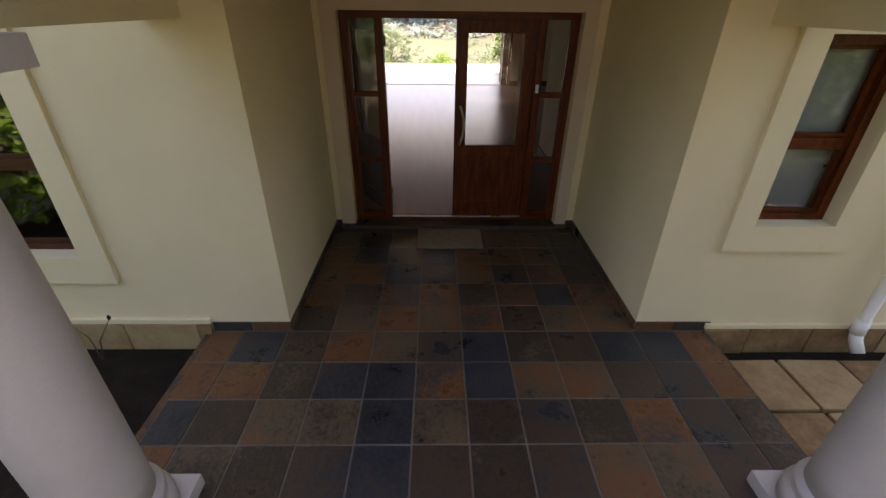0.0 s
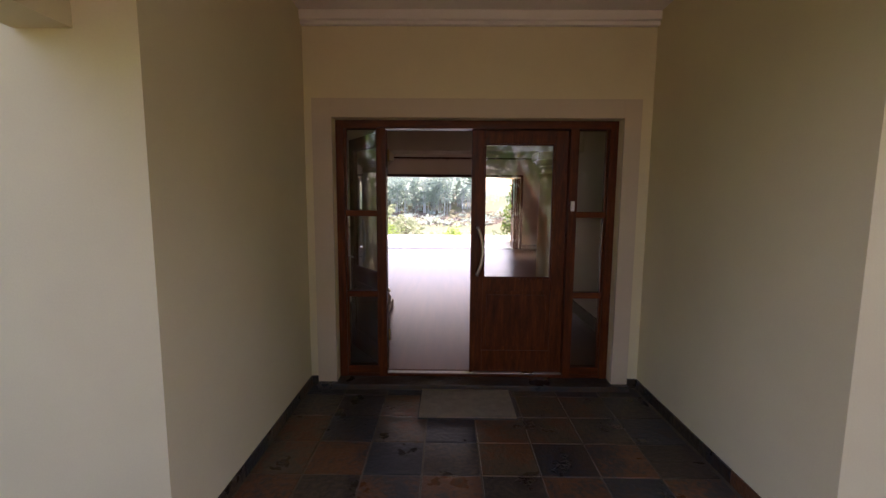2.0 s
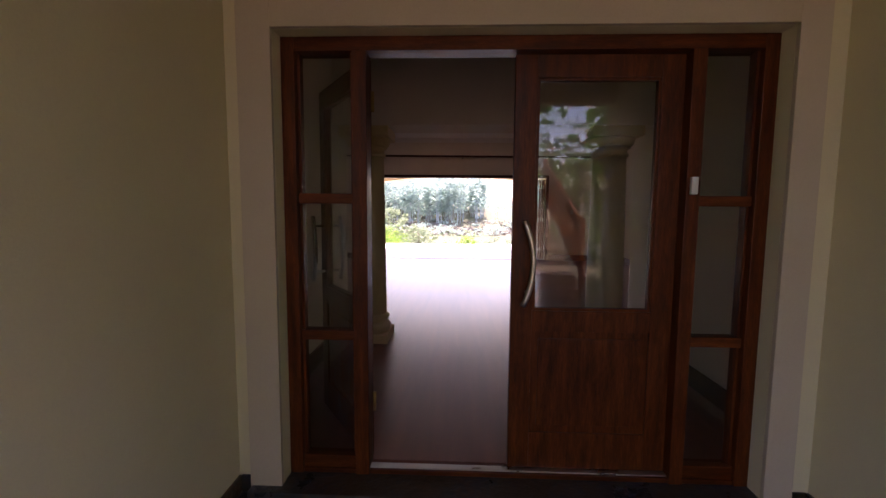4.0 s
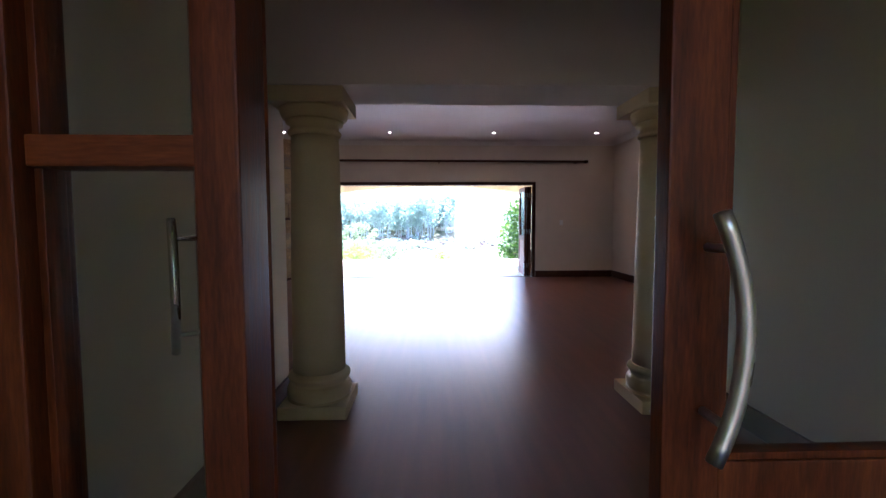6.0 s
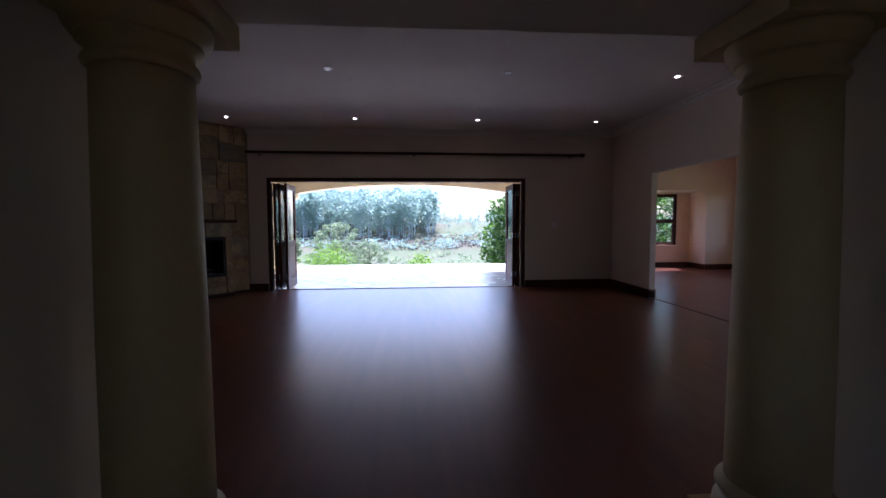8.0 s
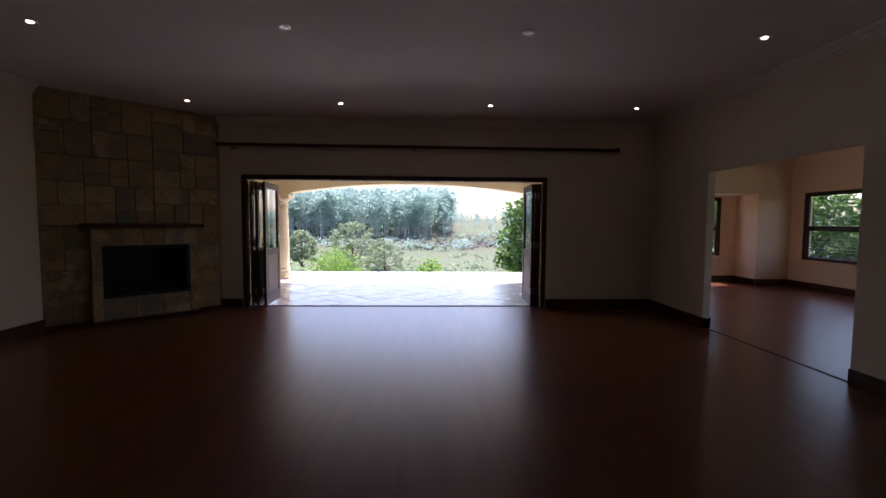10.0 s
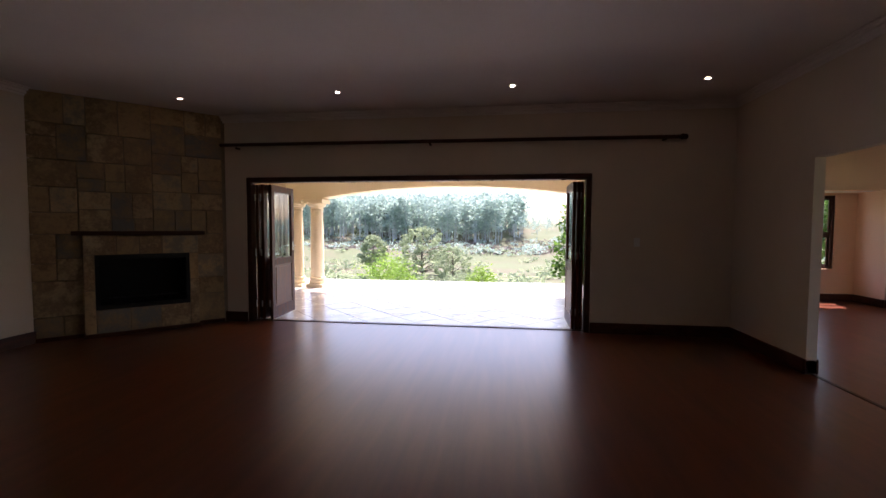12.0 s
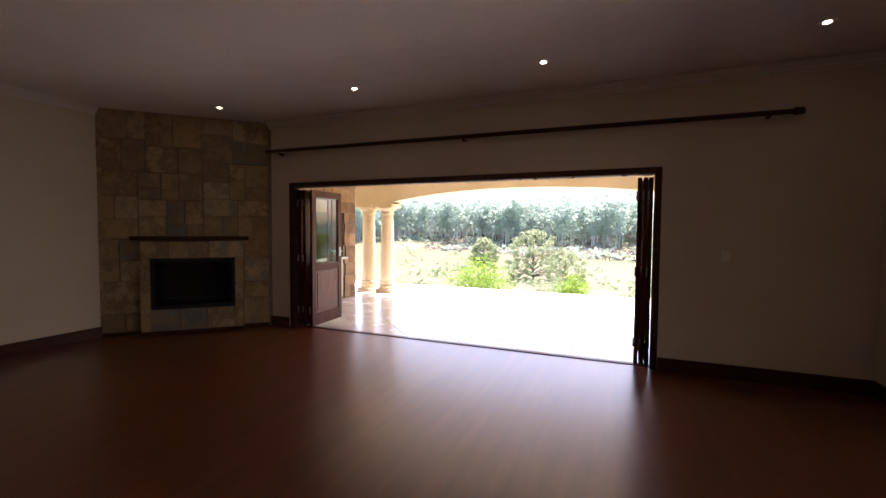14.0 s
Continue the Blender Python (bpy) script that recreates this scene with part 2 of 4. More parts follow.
def wall_y(name, x0, x1, y0, y1, z0, z1, mat, label, holes=()):
    bm = bmesh.new()
    for a, b, c, d in holed(y0, y1, z0, z1, holes):
        box(x0, x1, a, b, c, d, bm=bm)
    return whole(name, bm, mat, label, "wall", "structure")


# ---- structure ----
FLOOR = 0.07
TOP = 3.25
wall_x("wall_front_left", -1.95, -1.75, -7.0, -0.72, -0.6, TOP, PLASTER_OUT, "cream plastered outside wall beside the entrance", [(-2.6, -1.88, 0.67, 2.05)])
wall_x("wall_front_right", -1.95, -1.75, 2.40, 9.65, -0.6, TOP, PLASTER_OUT, "cream plastered outside wall beside the entrance", [(2.81, 3.37, 0.93, 2.13)])
wall_y("wall_recess_left", -0.72, -0.52, -1.95, -0.12, -0.2, TOP, PLASTER_OUT, "cream plastered side wall of the entrance recess")
wall_y("wall_recess_right", 2.20, 2.40, -1.95, -0.12, -0.2, TOP, PLASTER_OUT, "cream plastered side wall of the entrance recess")
wall_x("wall_entrance", -0.12, 0.10, -0.72, 2.40, -0.2, TOP, PLASTER_OUT, "cream plastered wall around the front door", [(-0.30, 1.98, 0.04, 2.19)])
wall_y("wall_hall_left", -0.96, -0.65, 0.10, 2.44, 0.0, TOP, PLASTER_IN, "white plastered side wall of the entrance hall")
wall_y("wall_hall_right", 2.325, 2.68, 0.10, 2.44, 0.0, TOP, PLASTER_IN, "white plastered side wall of the entrance hall")
wall_x("wall_hall_back_left", 0.103, 0.16, -0.65, -0.36, 0.0, TOP, PLASTER_IN, "white plastered return beside the front door")
wall_x("wall_hall_back_right", 0.103, 0.16, 2.04, 2.325, 0.0, TOP, PLASTER_IN, "white plastered return beside the front door")
wall_x("wall_hall_over_door", 0.103, 0.16, -0.36, 2.04, 2.25, TOP, PLASTER_IN, "white plastered wall over the front door")
wall_x("wall_lounge_front_left", 2.20, 2.44, -4.35, -0.96, 0.0, TOP, PLASTER_IN, "white plastered front wall of the lounge")
wall_x("wall_lounge_front_right", 2.20, 2.44, 2.68, 4.66, 0.0, TOP, PLASTER_IN, "white plastered front wall of the lounge")
wall_y("wall_lounge_left", -4.35, -4.15, 2.44, 9.48, 0.0, TOP, PLASTER_IN, "white plastered side wall of the lounge")
wall_y("wall_lounge_right", 4.66, 4.76, 2.20, 9.26, 0.0, TOP, PLASTER_IN, "white plastered wall with a wide square opening", [(5.70, 7.81, 0.0, 2.235)])
wall_x("wall_lounge_back", 9.26, 9.48, -4.15, 4.76, 0.0, TOP, PLASTER_IN, "white plastered wall around the folding doors", [(-2.26, 2.845, 0.0, 2.285)])
whole("beam_hall", box(-0.65, 2.325, 1.97, 2.42, 2.17, TOP), PLASTER_IN, "white plastered beam across the two columns", "beam", "structure")
wall_x("wall_side_room_front", 2.2, 2.4, 4.76, 9.65, 0.0, TOP, PEACH_BOUNCE, "side room wall, peach bounce light put into its colour")
# The opening to the terrace is unseen, added to brighten the side room.
wall_y("wall_side_room_left", 4.66, 4.76, 9.48, 12.1, 0.0, TOP, PEACH_BOUNCE, "side room wall, peach bounce light put into its colour", [(9.8, 11.8, 0.0, 2.4)])

# The second and third openings are unseen, added to brighten the room.
wall_y("wall_side_room_right", 9.45, 9.65, 2.4, 12.0, 0.0, TOP, PEACH_BOUNCE, "side room wall with a sash window, peach bounce light put into its colour", [(9.95, 11.65, 0.72, 2.25), (6.8, 9.3, 0.10, 2.75), (2.7, 6.4, 0.10, 2.75)])
# The first opening is unseen, added to let sunlight bounce inside.
wall_x("wall_side_room_back", 12.0, 12.2, 4.76, 9.65, 0.0, TOP, PEACH_BOUNCE, "back wall with a shallow window bay, peach bounce light put into its colour", [(4.95, 6.40, 0.3, 2.4), (6.6, 8.65, 0.0, 2.25)])
wall_x("wall_bay_back", 12.72, 12.92, 6.4, 8.85, 0.0, TOP, PEACH_BOUNCE, "bay wall with a sash window, peach bounce light put into its colour", [(7.2, 8.27, 0.72, 2.2)])
wall_y("wall_bay_left", 6.4, 6.6, 12.2, 12.72, 0.0, TOP, PEACH_BOUNCE, "bay side, peach bounce light put into its colour")
wall_y("wall_bay_right", 8.65, 8.85, 12.2, 12.72, 0.0, TOP, PEACH_BOUNCE, "bay side, peach bounce light put into its colour")
whole("ceiling_bay", box(6.6, 8.65, 12.2, 12.72, 2.25, 2.4), CEILING, "white bay soffit", "ceiling", "structure")
wall_y("wall_outer_left", -7.0, -6.8, -1.75, 9.48, -0.6, TOP, PLASTER_OUT, "cream plastered outside wall")
wall_x("wall_outer_back_left", 9.26, 9.48, -6.8, -4.15, -0.6, TOP, PLASTER_OUT, "cream plastered outside wall beside the terrace")
wall_y("wall_outer_right", 9.45, 9.65, -1.75, 2.2, -0.6, TOP, PLASTER_OUT, "cream plastered outside wall")
whole("ceiling_lounge", box(-6.8, 4.66, 2.44, 9.26, TOP - 0.04, TOP + 0.1), CEILING, "white painted lounge ceiling", "ceiling", "structure")
whole("ceiling_hall", box(-0.96, 2.68, 0.1, 2.2, TOP - 0.04, TOP + 0.1), CEILING, "white painted hall ceiling", "ceiling", "structure")
whole("ceiling_side_room", box(4.76, 9.65, 2.2, 12.2, TOP - 0.04, TOP + 0.1), CEILING, "white painted side room ceiling", "ceiling", "structure")
whole("ceiling_porch", box(-1.3, 3.0, -3.75, -0.12, 2.97, 3.1), CEILING, "white painted porch ceiling", "ceiling", "structure")
whole("roof_slab", box(-7.5, 10.0, -2.55, 9.9, TOP + 0.11, TOP + 0.35), PLASTER_OUT, "flat roof slab over the house", "roof", "structure")
whole("roof_slab_side", box(4.4, 10.0, 9.9, 12.95, TOP + 0.11, TOP + 0.35), PLASTER_OUT, "flat roof slab over the side room", "roof", "structure")
whole("ceiling_terrace", box(-6.6, 4.66, 9.48, 14.15, 2.86, 3.1), TERRACE_PAINT, "cream painted terrace ceiling", "ceiling", "structure")


FLOORS = []


def planks(name, x0, x1, y0, y1, z, label):
    """A floor slab; its boards are laid at the end of the file."""
    ob = thing(name, label, "floor", kind="structure")
    part("underlay", box(x0, x1, y0, y1, z - 0.2, z - 0.008), WOOD_DARK, ob)
    FLOORS.append((ob, x0, x1, y0, y1, z))
    return ob


planks("floor_lounge", -4.35, 4.74, 2.2, 9.40, FLOOR, "glossy dark red laminate floor of the lounge")
planks("floor_hall", -0.65, 2.325, 0.06, 2.2, FLOOR, "glossy dark red laminate floor of the hall")
planks("floor_side_room", 4.75, 9.45, 2.4, 12.72, FLOOR, "glossy dark red laminate floor of the side room")
for nm, b in (("threshold_side_room", (4.70, 4.735, 5.70, 7.81, FLOOR - 0.01, FLOOR + 0.006)), ("threshold_terrace", (-2.26, 2.845, 9.36, 9.44, 0.0, FLOOR + 0.008))):
    whole(nm, box(*b, 0.002), WOOD_DARK, "dark floor strip in an opening", "threshold", "structure")


def board(name, x0, x1, y0, y1, z0=FLOOR, h=0.15, mat=WOOD_DARK, label="dark stained timber skirting board"):
    bm = box(x0, x1, y0, y1, z0, z0 + h, 0.006)
    return whole(name, bm, mat, label, "skirting board", "structure")


T = 0.022
board("baseboard", -0.65, -0.65 + T, 0.16, 2.44)
board("baseboard", 2.325 - T, 2.325, 0.16, 2.44)
board("baseboard", -4.15, -0.65, 2.44, 2.44 + T)
board("baseboard", 2.325, 4.66, 2.44, 2.44 + T)
board("baseboard", -4.15, -4.15 + T, 2.46, 7.70)
board("baseboard", 4.66 - T, 4.66, 2.46, 5.70)
board("baseboard", 4.66 - T, 4.66, 7.81, 9.26)
board("baseboard", 4.66 - T, 4.76 + T, 5.70 - T, 5.70)
board("baseboard", 4.66 - T, 4.76 + T, 7.81, 7.81 + T)
board("baseboard", 2.845, 4.64, 9.26 - T, 9.26)
board("baseboard", -2.62, -2.26, 9.26 - T, 9.26)
board("baseboard", 4.76, 4.76 + T, 2.4, 5.68)
board("baseboard", 4.76, 4.76 + T, 7.83, 9.8)
board("baseboard", 9.45 - T, 9.45, 2.4, 12.0)
board("baseboard", 8.65, 9.43, 12.0 - T, 12.0)
board("baseboard", 4.84, 6.6, 12.0 - T, 12.0)
board("baseboard", 8.65 - T, 8.65, 12.0, 12.72)
board("baseboard", 6.6, 6.6 + T, 12.0, 12.72)
board("baseboard", 6.62, 8.63, 12.72 - T, 12.72)


def cornice(name, x0, x1, y0, y1, inward):
    """A stepped plaster cornice along one wall; inward names the side that faces the room."""
    bm = bmesh.new()
    z = TOP - 0.042
    for d, h0, h1 in ((0.10, 0.0, 0.018), (0.075, 0.018, 0.04), (0.045, 0.04, 0.075), (0.018, 0.075, 0.10)):
        b = [x0, x1, y0, y1]
        if inward == "+x": b[1] = x0 + d
        if inward == "-x": b[0] = x1 - d
        if inward == "+y": b[3] = y0 + d
        if inward == "-y": b[2] = y1 - d
        box(*b, z - h1, z - h0, 0.004, bm=bm)
    return whole(name, bm, CEILING, "white stepped plaster cornice", "cornice", "structure")


cornice("cornice", -2.62, 4.66, 9.16, 9.26, "-y")
cornice("cornice", -4.15, -4.05, 2.44, 7.69, "+x")
cornice("cornice", 4.56, 4.66, 2.44, 9.26, "-x")
cornice("cornice", -4.15, 4.66, 2.44, 2.54, "+y")
# porch cornice against the entrance wall
pc = bmesh.new()
box(-0.52, 2.20, -0.19, -0.12, 2.90, 2.97, 0.01, bm=pc)
box(-0.52, 2.20, -0.165, -0.12, 2.87, 2.90, 0.006, bm=pc)
whole("cornice_porch", pc, CEILING, "white plaster cornice under the porch ceiling", "cornice", "structure")

# plaster band around the front door
bm = bmesh.new()
for a, b, c, d in ((-0.455, -0.30, 0.0, 2.335), (1.98, 2.11, 0.0, 2.335), (-0.30, 1.98, 2.19, 2.335)):
    box(a, b, -0.145, -0.121, c, d, 0.003, bm=bm)
whole("trim_front_door", bm, TRIM, "raised cream plaster band around the front door", "trim", "structure")
whole("step_front_door", box(-0.45, 2.11, -0.20, 0.08, -0.05, 0.042, 0.006), SLATE, "slate step under the front door", "step", "structure")

# slate skirting of the recess, tile by tile
sk = thing("skirting_slate", "slate tile skirting at the foot of the entrance walls", "skirting", kind="structure")
sk_meshes = {}


def skirt_tile(x0, x1, y0, y1):
    key = (round(x1 - x0, 3), round(y1 - y0, 3))
    if key not in sk_meshes:
        b = box(-key[0] / 2, key[0] / 2, -key[1] / 2, key[1] / 2, 0, 0.082, 0.003)
        me = bpy.data.meshes.new("tile")
        b.to_mesh(me)
        b.free()
        me.materials.append(SLATE)
        sk_meshes[key] = me
    ob = new("tile", sk_meshes[key])
    ob.location = ((x0 + x1) / 2, (y0 + y1) / 2, 0)
    ob.parent = sk


for i in range(6):
    y = -1.95 + i * 0.305
    skirt_tile(-0.52, -0.508, y, y + 0.30)
    skirt_tile(2.188, 2.20, y, y + 0.30)
for x in (-1.12, -0.815):
    skirt_tile(x, x + 0.30, -1.962, -1.95)
for x in (2.14, 2.44):
    skirt_tile(x + 0.06, x + 0.355, -1.962, -1.95)
skirt_tile(-0.508, -0.456, -0.132, -0.12)
skirt_tile(2.112, 2.188, -0.132, -0.12)


# ---- front door ----
def leaf(name, w, h, label, category, handle_x=None, curved=True, z_glass=0.82, hand_z=(0.845, 1.267), mat=WOOD, panel=WOOD, arch=False, stile=0.115, group="", knob=False, t=0.044, bow_out=0.06):
    """A glazed door leaf: hinge at x = 0, opening side at x = w, thickness along y, foot at z = 0."""
    d = thing(name, label, category, group)
    s = stile
    part("stile", box(0, s, -t / 2, t / 2, 0, h, 0.004), mat, d)
    part("stile", box(w - s, w, -t / 2, t / 2, 0, h, 0.004), mat, d)
    part("rail", box(s, w - s, -t / 2, t / 2, h - s, h, 0.003), mat, d)
    part("rail", box(s, w - s, -t / 2, t / 2, z_glass - s, z_glass, 0.003), mat, d)
    part("rail", box(s, w - s, -t / 2, t / 2, 0, 0.19, 0.003), mat, d)
    b = box(s, w - s, -t / 4, t / 4, 0.19, z_glass - s)
    box(s + 0.035, w - s - 0.035, -t / 2 + 0.003, t / 2 - 0.003, 0.19 + 0.035, z_glass - s - 0.035, 0.008, bm=b)
    part("panel", b, panel, d)
    bead = bmesh.new()
    for a0, a1, c0, c1 in ((s, s + 0.014, z_glass, h - s), (w - s - 0.014, w - s, z_glass, h - s), (s, w - s, z_glass, z_glass + 0.014), (s, w - s, h - s - 0.014, h - s)):
        box(a0, a1, -t / 2 + 0.006, t / 2 - 0.006, c0, c1, 0.002, bm=bead)
    part("glazing_bead", bead, mat, d)
    g = part("pane", box(s + 0.004, w - s - 0.004, -0.003, 0.003, z_glass + 0.004, h - s - 0.004), GLASS, d, "clear glass")
    g.visible_shadow = False
    if handle_x is not None:
        for side in (-1, 1):
            z0, z1 = hand_z
            n = 14
            pts = []
            for i in range(n + 1):
                u = i / n
                bow = 4 * u * (1 - u)
                pts.append((handle_x - (bow_out * bow if curved else 0), side * (t / 2 + 0.068), z0 + (z1 - z0) * u))
            hd = part("handle", tube(pts, 0.0135, 14), STEEL, d, "curved brushed steel pull handle", True)
            for u in (0.12, 0.88):
                i = round(u * n)
                part("standoff", tube([(pts[i][0], side * t / 2, pts[i][2]), (pts[i][0], side * (t / 2 + 0.068), pts[i][2])], 0.008), STEEL, hd, "", True)
    if knob:
        for side in (-1, 1):
            lv = part("lever_handle", tube([(w - 0.05, side * t / 2, 1.13), (w - 0.05, side * (t / 2 + 0.045), 1.13), (w - 0.065, side * (t / 2 + 0.05), 1.13), (w - 0.15, side * (t / 2 + 0.05), 1.125)], 0.009), STEEL, d, "steel lever handle", True)
            part("back_plate", box(w - 0.07, w - 0.03, side * t / 2 - 0.003, side * t / 2 + 0.003, 1.05, 1.2, 0.002), STEEL, lv)
    return d


fr = thing("door_frame", "red hardwood front door frame with glazed sidelights", "door frame", kind="structure")
Y0, Y1 = -0.035, 0.075
part("jamb", box(-0.30, -0.235, Y0, Y1, 0.042, 2.19, 0.004), WOOD, fr)
part("jamb", box(1.915, 1.98, Y0, Y1, 0.042, 2.19, 0.004), WOOD, fr)
part("mullion", box(0.035, 0.105, Y0, Y1, 0.042, 2.125, 0.004), WOOD, fr)
part("mullion", box(1.60, 1.665, Y0, Y1, 0.042, 2.125, 0.004), WOOD, fr)
part("head", box(-0.235, 1.915, Y0, Y1, 2.125, 2.19, 0.004), WOOD_FLAT, fr)
part("sill", box(-0.235, 1.915, Y0 + 0.01, Y1, 0.042, 0.065, 0.003), WOOD_FLAT, fr)
part("sill_strip", box(0.10, 1.60, -0.01, 0.03, 0.065, 0.072, 0.002), STEEL, fr, "aluminium threshold strip")
for x0, x1 in ((-0.235, 0.035), (1.665, 1.915)):
    for z in (0.76, 1.44):
        part("transom", box(x0, x1, Y0 + 0.02, Y1 - 0.02, z - 0.025, z + 0.025, 0.004), WOOD_FLAT, fr)
    part("transom", box(x0, x1, Y0 + 0.02, Y1 - 0.02, 0.065, 0.13, 0.004), WOOD_FLAT, fr)
    for z0, z1 in ((0.13, 0.735), (0.785, 1.415), (1.465, 2.125)):
        part("glazing_bead", box(x0, x0 + 0.014, 0.0, 0.045, z0, z1, 0.002), WOOD, fr)
        part("glazing_bead", box(x1 - 0.014, x1, 0.0, 0.045, z0, z1, 0.002), WOOD, fr)
        p = part("pane", box(x0 + 0.002, x1 - 0.002, 0.018, 0.024, z0 + 0.002, z1 - 0.002), GLASS, fr, "clear glass")
        p.visible_shadow = False
right_leaf = leaf("front_door", 0.789, 2.05, "closed red hardwood front door leaf with glass upper half", "door", handle_x=0.74, stile=0.105, bow_out=0.047, hand_z=(0.857, 1.266))
right_leaf.matrix_world = pose(1.598, 0.045, 0.073) @ Matrix.Rotation(math.pi, 4, 'Z')
left_leaf = leaf("front_door", 0.755, 2.05, "red hardwood front door leaf standing open into the hall", "door", handle_x=0.70, stile=0.105, bow_out=0.047, hand_z=(0.857, 1.266))
left_leaf.matrix_world = pose(0.085, 0.085, 0.073, 0, 0, 124.3)
for z in (0.3, 1.85):
    part("hinge", tube([(-0.004, -0.026, z - 0.05), (-0.004, -0.026, z + 0.05)], 0.009), BRASS, left_leaf, "brass hinge", True)
tagged(whole("alarm_contact", box(1.615, 1.645, -0.055, -0.036, 1.47, 1.55, 0.003), WHITE, "small white alarm contact on the door frame", "sensor"))
mt = thing("doormat", "worn brown coir doormat on the slate floor", "doormat")
part("coir_top", box(0.415, 1.12, -0.665, -0.21, 0.006, 0.016, 0.004), MAT_FIBRE, mt)
part("backing", box(0.408, 1.127, -0.672, -0.203, 0.001, 0.007, 0.002), BLACK, mt, "black rubber edge")


# ---- columns ----
def column(name, cx, cy, z0, z1, r, plinth, mat, label, cap=None):
    c = thing(name, label, "column", "pair of columns")
    cap = cap or plinth + 0.1
    p = plinth / 2
    part("plinth", box(cx - p, cx + p, cy - p, cy + p, z0, z0 + 0.085, 0.006), mat, c)
    b = z0 + 0.085
    prof = [(p * 0.96, b)]
    for i in range(9):
        a = math.pi * i / 8 - math.pi / 2
        prof.append((p * 0.82 + p * 0.15 * math.cos(a), b + 0.055 + 0.05 * math.sin(a)))
    prof += [(p * 0.84, b + 0.115), (p * 0.84, b + 0.128)]
    for i in range(7):
        a = math.pi * i / 6 - math.pi / 2
        prof.append((r * 1.07 + 0.02 * math.cos(a), b + 0.152 + 0.022 * math.sin(a)))
    prof.append((r * 1.04, b + 0.185))
    part("base_moulding", lathe(prof, cx, cy), mat, c, "", True)
    n = 12
    top = z1 - 0.27
    shaft = [(r * (1.0 - 0.12 * (i / n) ** 1.6), b + 0.18 + (top - b - 0.18) * i / n) for i in range(n + 1)]
    part("shaft", lathe(shaft, cx, cy, 56), mat, c, "", True)
    q = r * 0.88
    prof = [(q, top - 0.002), (q * 1.10, top + 0.008), (q * 1.13, top + 0.02), (q * 1.10, top + 0.034), (q * 1.02, top + 0.042), (q * 1.02, top + 0.075), (q * 1.2, top + 0.082), (q * 1.2, top + 0.10)]
    for i in range(7):
        a = math.pi / 2 * i / 6
        prof.append((q * 1.2 + (cap / 2 * 0.94 - q * 1.2) * math.sin(a), top + 0.10 + 0.075 * (1 - math.cos(a))))
    part("capital_moulding", lathe(prof, cx, cy), mat, c, "", True)
    h = cap / 2
    part("abacus", box(cx - h, cx + h, cy - h, cy + h, z1 - 0.095, z1, 0.006), mat, c)
    return c


column("column", -0.366, 2.215, FLOOR, 2.168, 0.174, 0.44, COLUMN, "cream painted plaster column on a square plinth in the hall", 0.47)
column("column", 1.996, 2.215, FLOOR, 2.168, 0.174, 0.44, COLUMN, "cream painted plaster column on a square plinth in the hall", 0.47)
column("column", -0.87, -3.45, 0.0, 2.168, 0.185, 0.50, PORCH_COLUMN, "pale painted porch column on a square plinth", 0.56)
column("column", 2.57, -3.45, 0.0, 2.168, 0.185, 0.50, PORCH_COLUMN, "pale painted porch column on a square plinth", 0.56)
for x in (-3.05, -3.60, 3.92, 4.45):
    column("column", x, 13.62, 0.0, 2.225, 0.17, 0.44, TERRACE_PAINT, "cream painted terrace column in the sun", 0.50)
for x in (-0.87, 2.57):
    whole("beam_porch", box(x - 0.11, x + 0.11, -3.70, -1.95, 2.17, 2.97), PLASTER_OUT, "cream plastered porch beam from column to wall", "beam", "structure")
whole("beam_porch_front", box(-0.76, 2.46, -3.57, -3.33, 2.72, 2.97), PLASTER_OUT, "cream plastered beam over the porch columns", "beam", "structure")



# ---- terrace and distance ----
def arch_beam():
    bm = bmesh.new()
    x0, x1, n = -2.86, 3.70, 40
    pts = [(-6.6, 2.225), (x0, 2.225)]
    for i in range(n + 1):
        u = i / n
        pts.append((x0 + (x1 - x0) * u, 2.26 + 0.27 * (1 - abs(2 * u - 1) ** 2.2)))
    pts += [(x1, 2.225), (4.66, 2.225)]
    for ya, yb in ((13.5, 13.92),):
        for (a, za), (b, zb) in zip(pts, pts[1:]):
            if b - a < 1e-6:
                continue
            v = [bm.verts.new((a, ya, za)), bm.verts.new((b, ya, zb)), bm.verts.new((b, ya, 2.86)), bm.verts.new((a, ya, 2.86))]
            w = [bm.verts.new((a, yb, za)), bm.verts.new((b, yb, zb)), bm.verts.new((b, yb, 2.86)), bm.verts.new((a, yb, 2.86))]
            bm.faces.new(v)
            bm.faces.new(list(reversed(w)))
            bm.faces.new((v[1], v[0], w[0], w[1]))
    bmesh.ops.remove_doubles(bm, verts=bm.verts, dist=1e-5)
    return bm


whole("beam_terrace", arch_beam(), TERRACE_PAINT, "cream plastered arched beam over the terrace", "beam", "structure")


def smooth(a, b, x):
    u = min(1.0, max(0.0, (x - a) / (b - a)))
    return u * u * (3 - 2 * u)


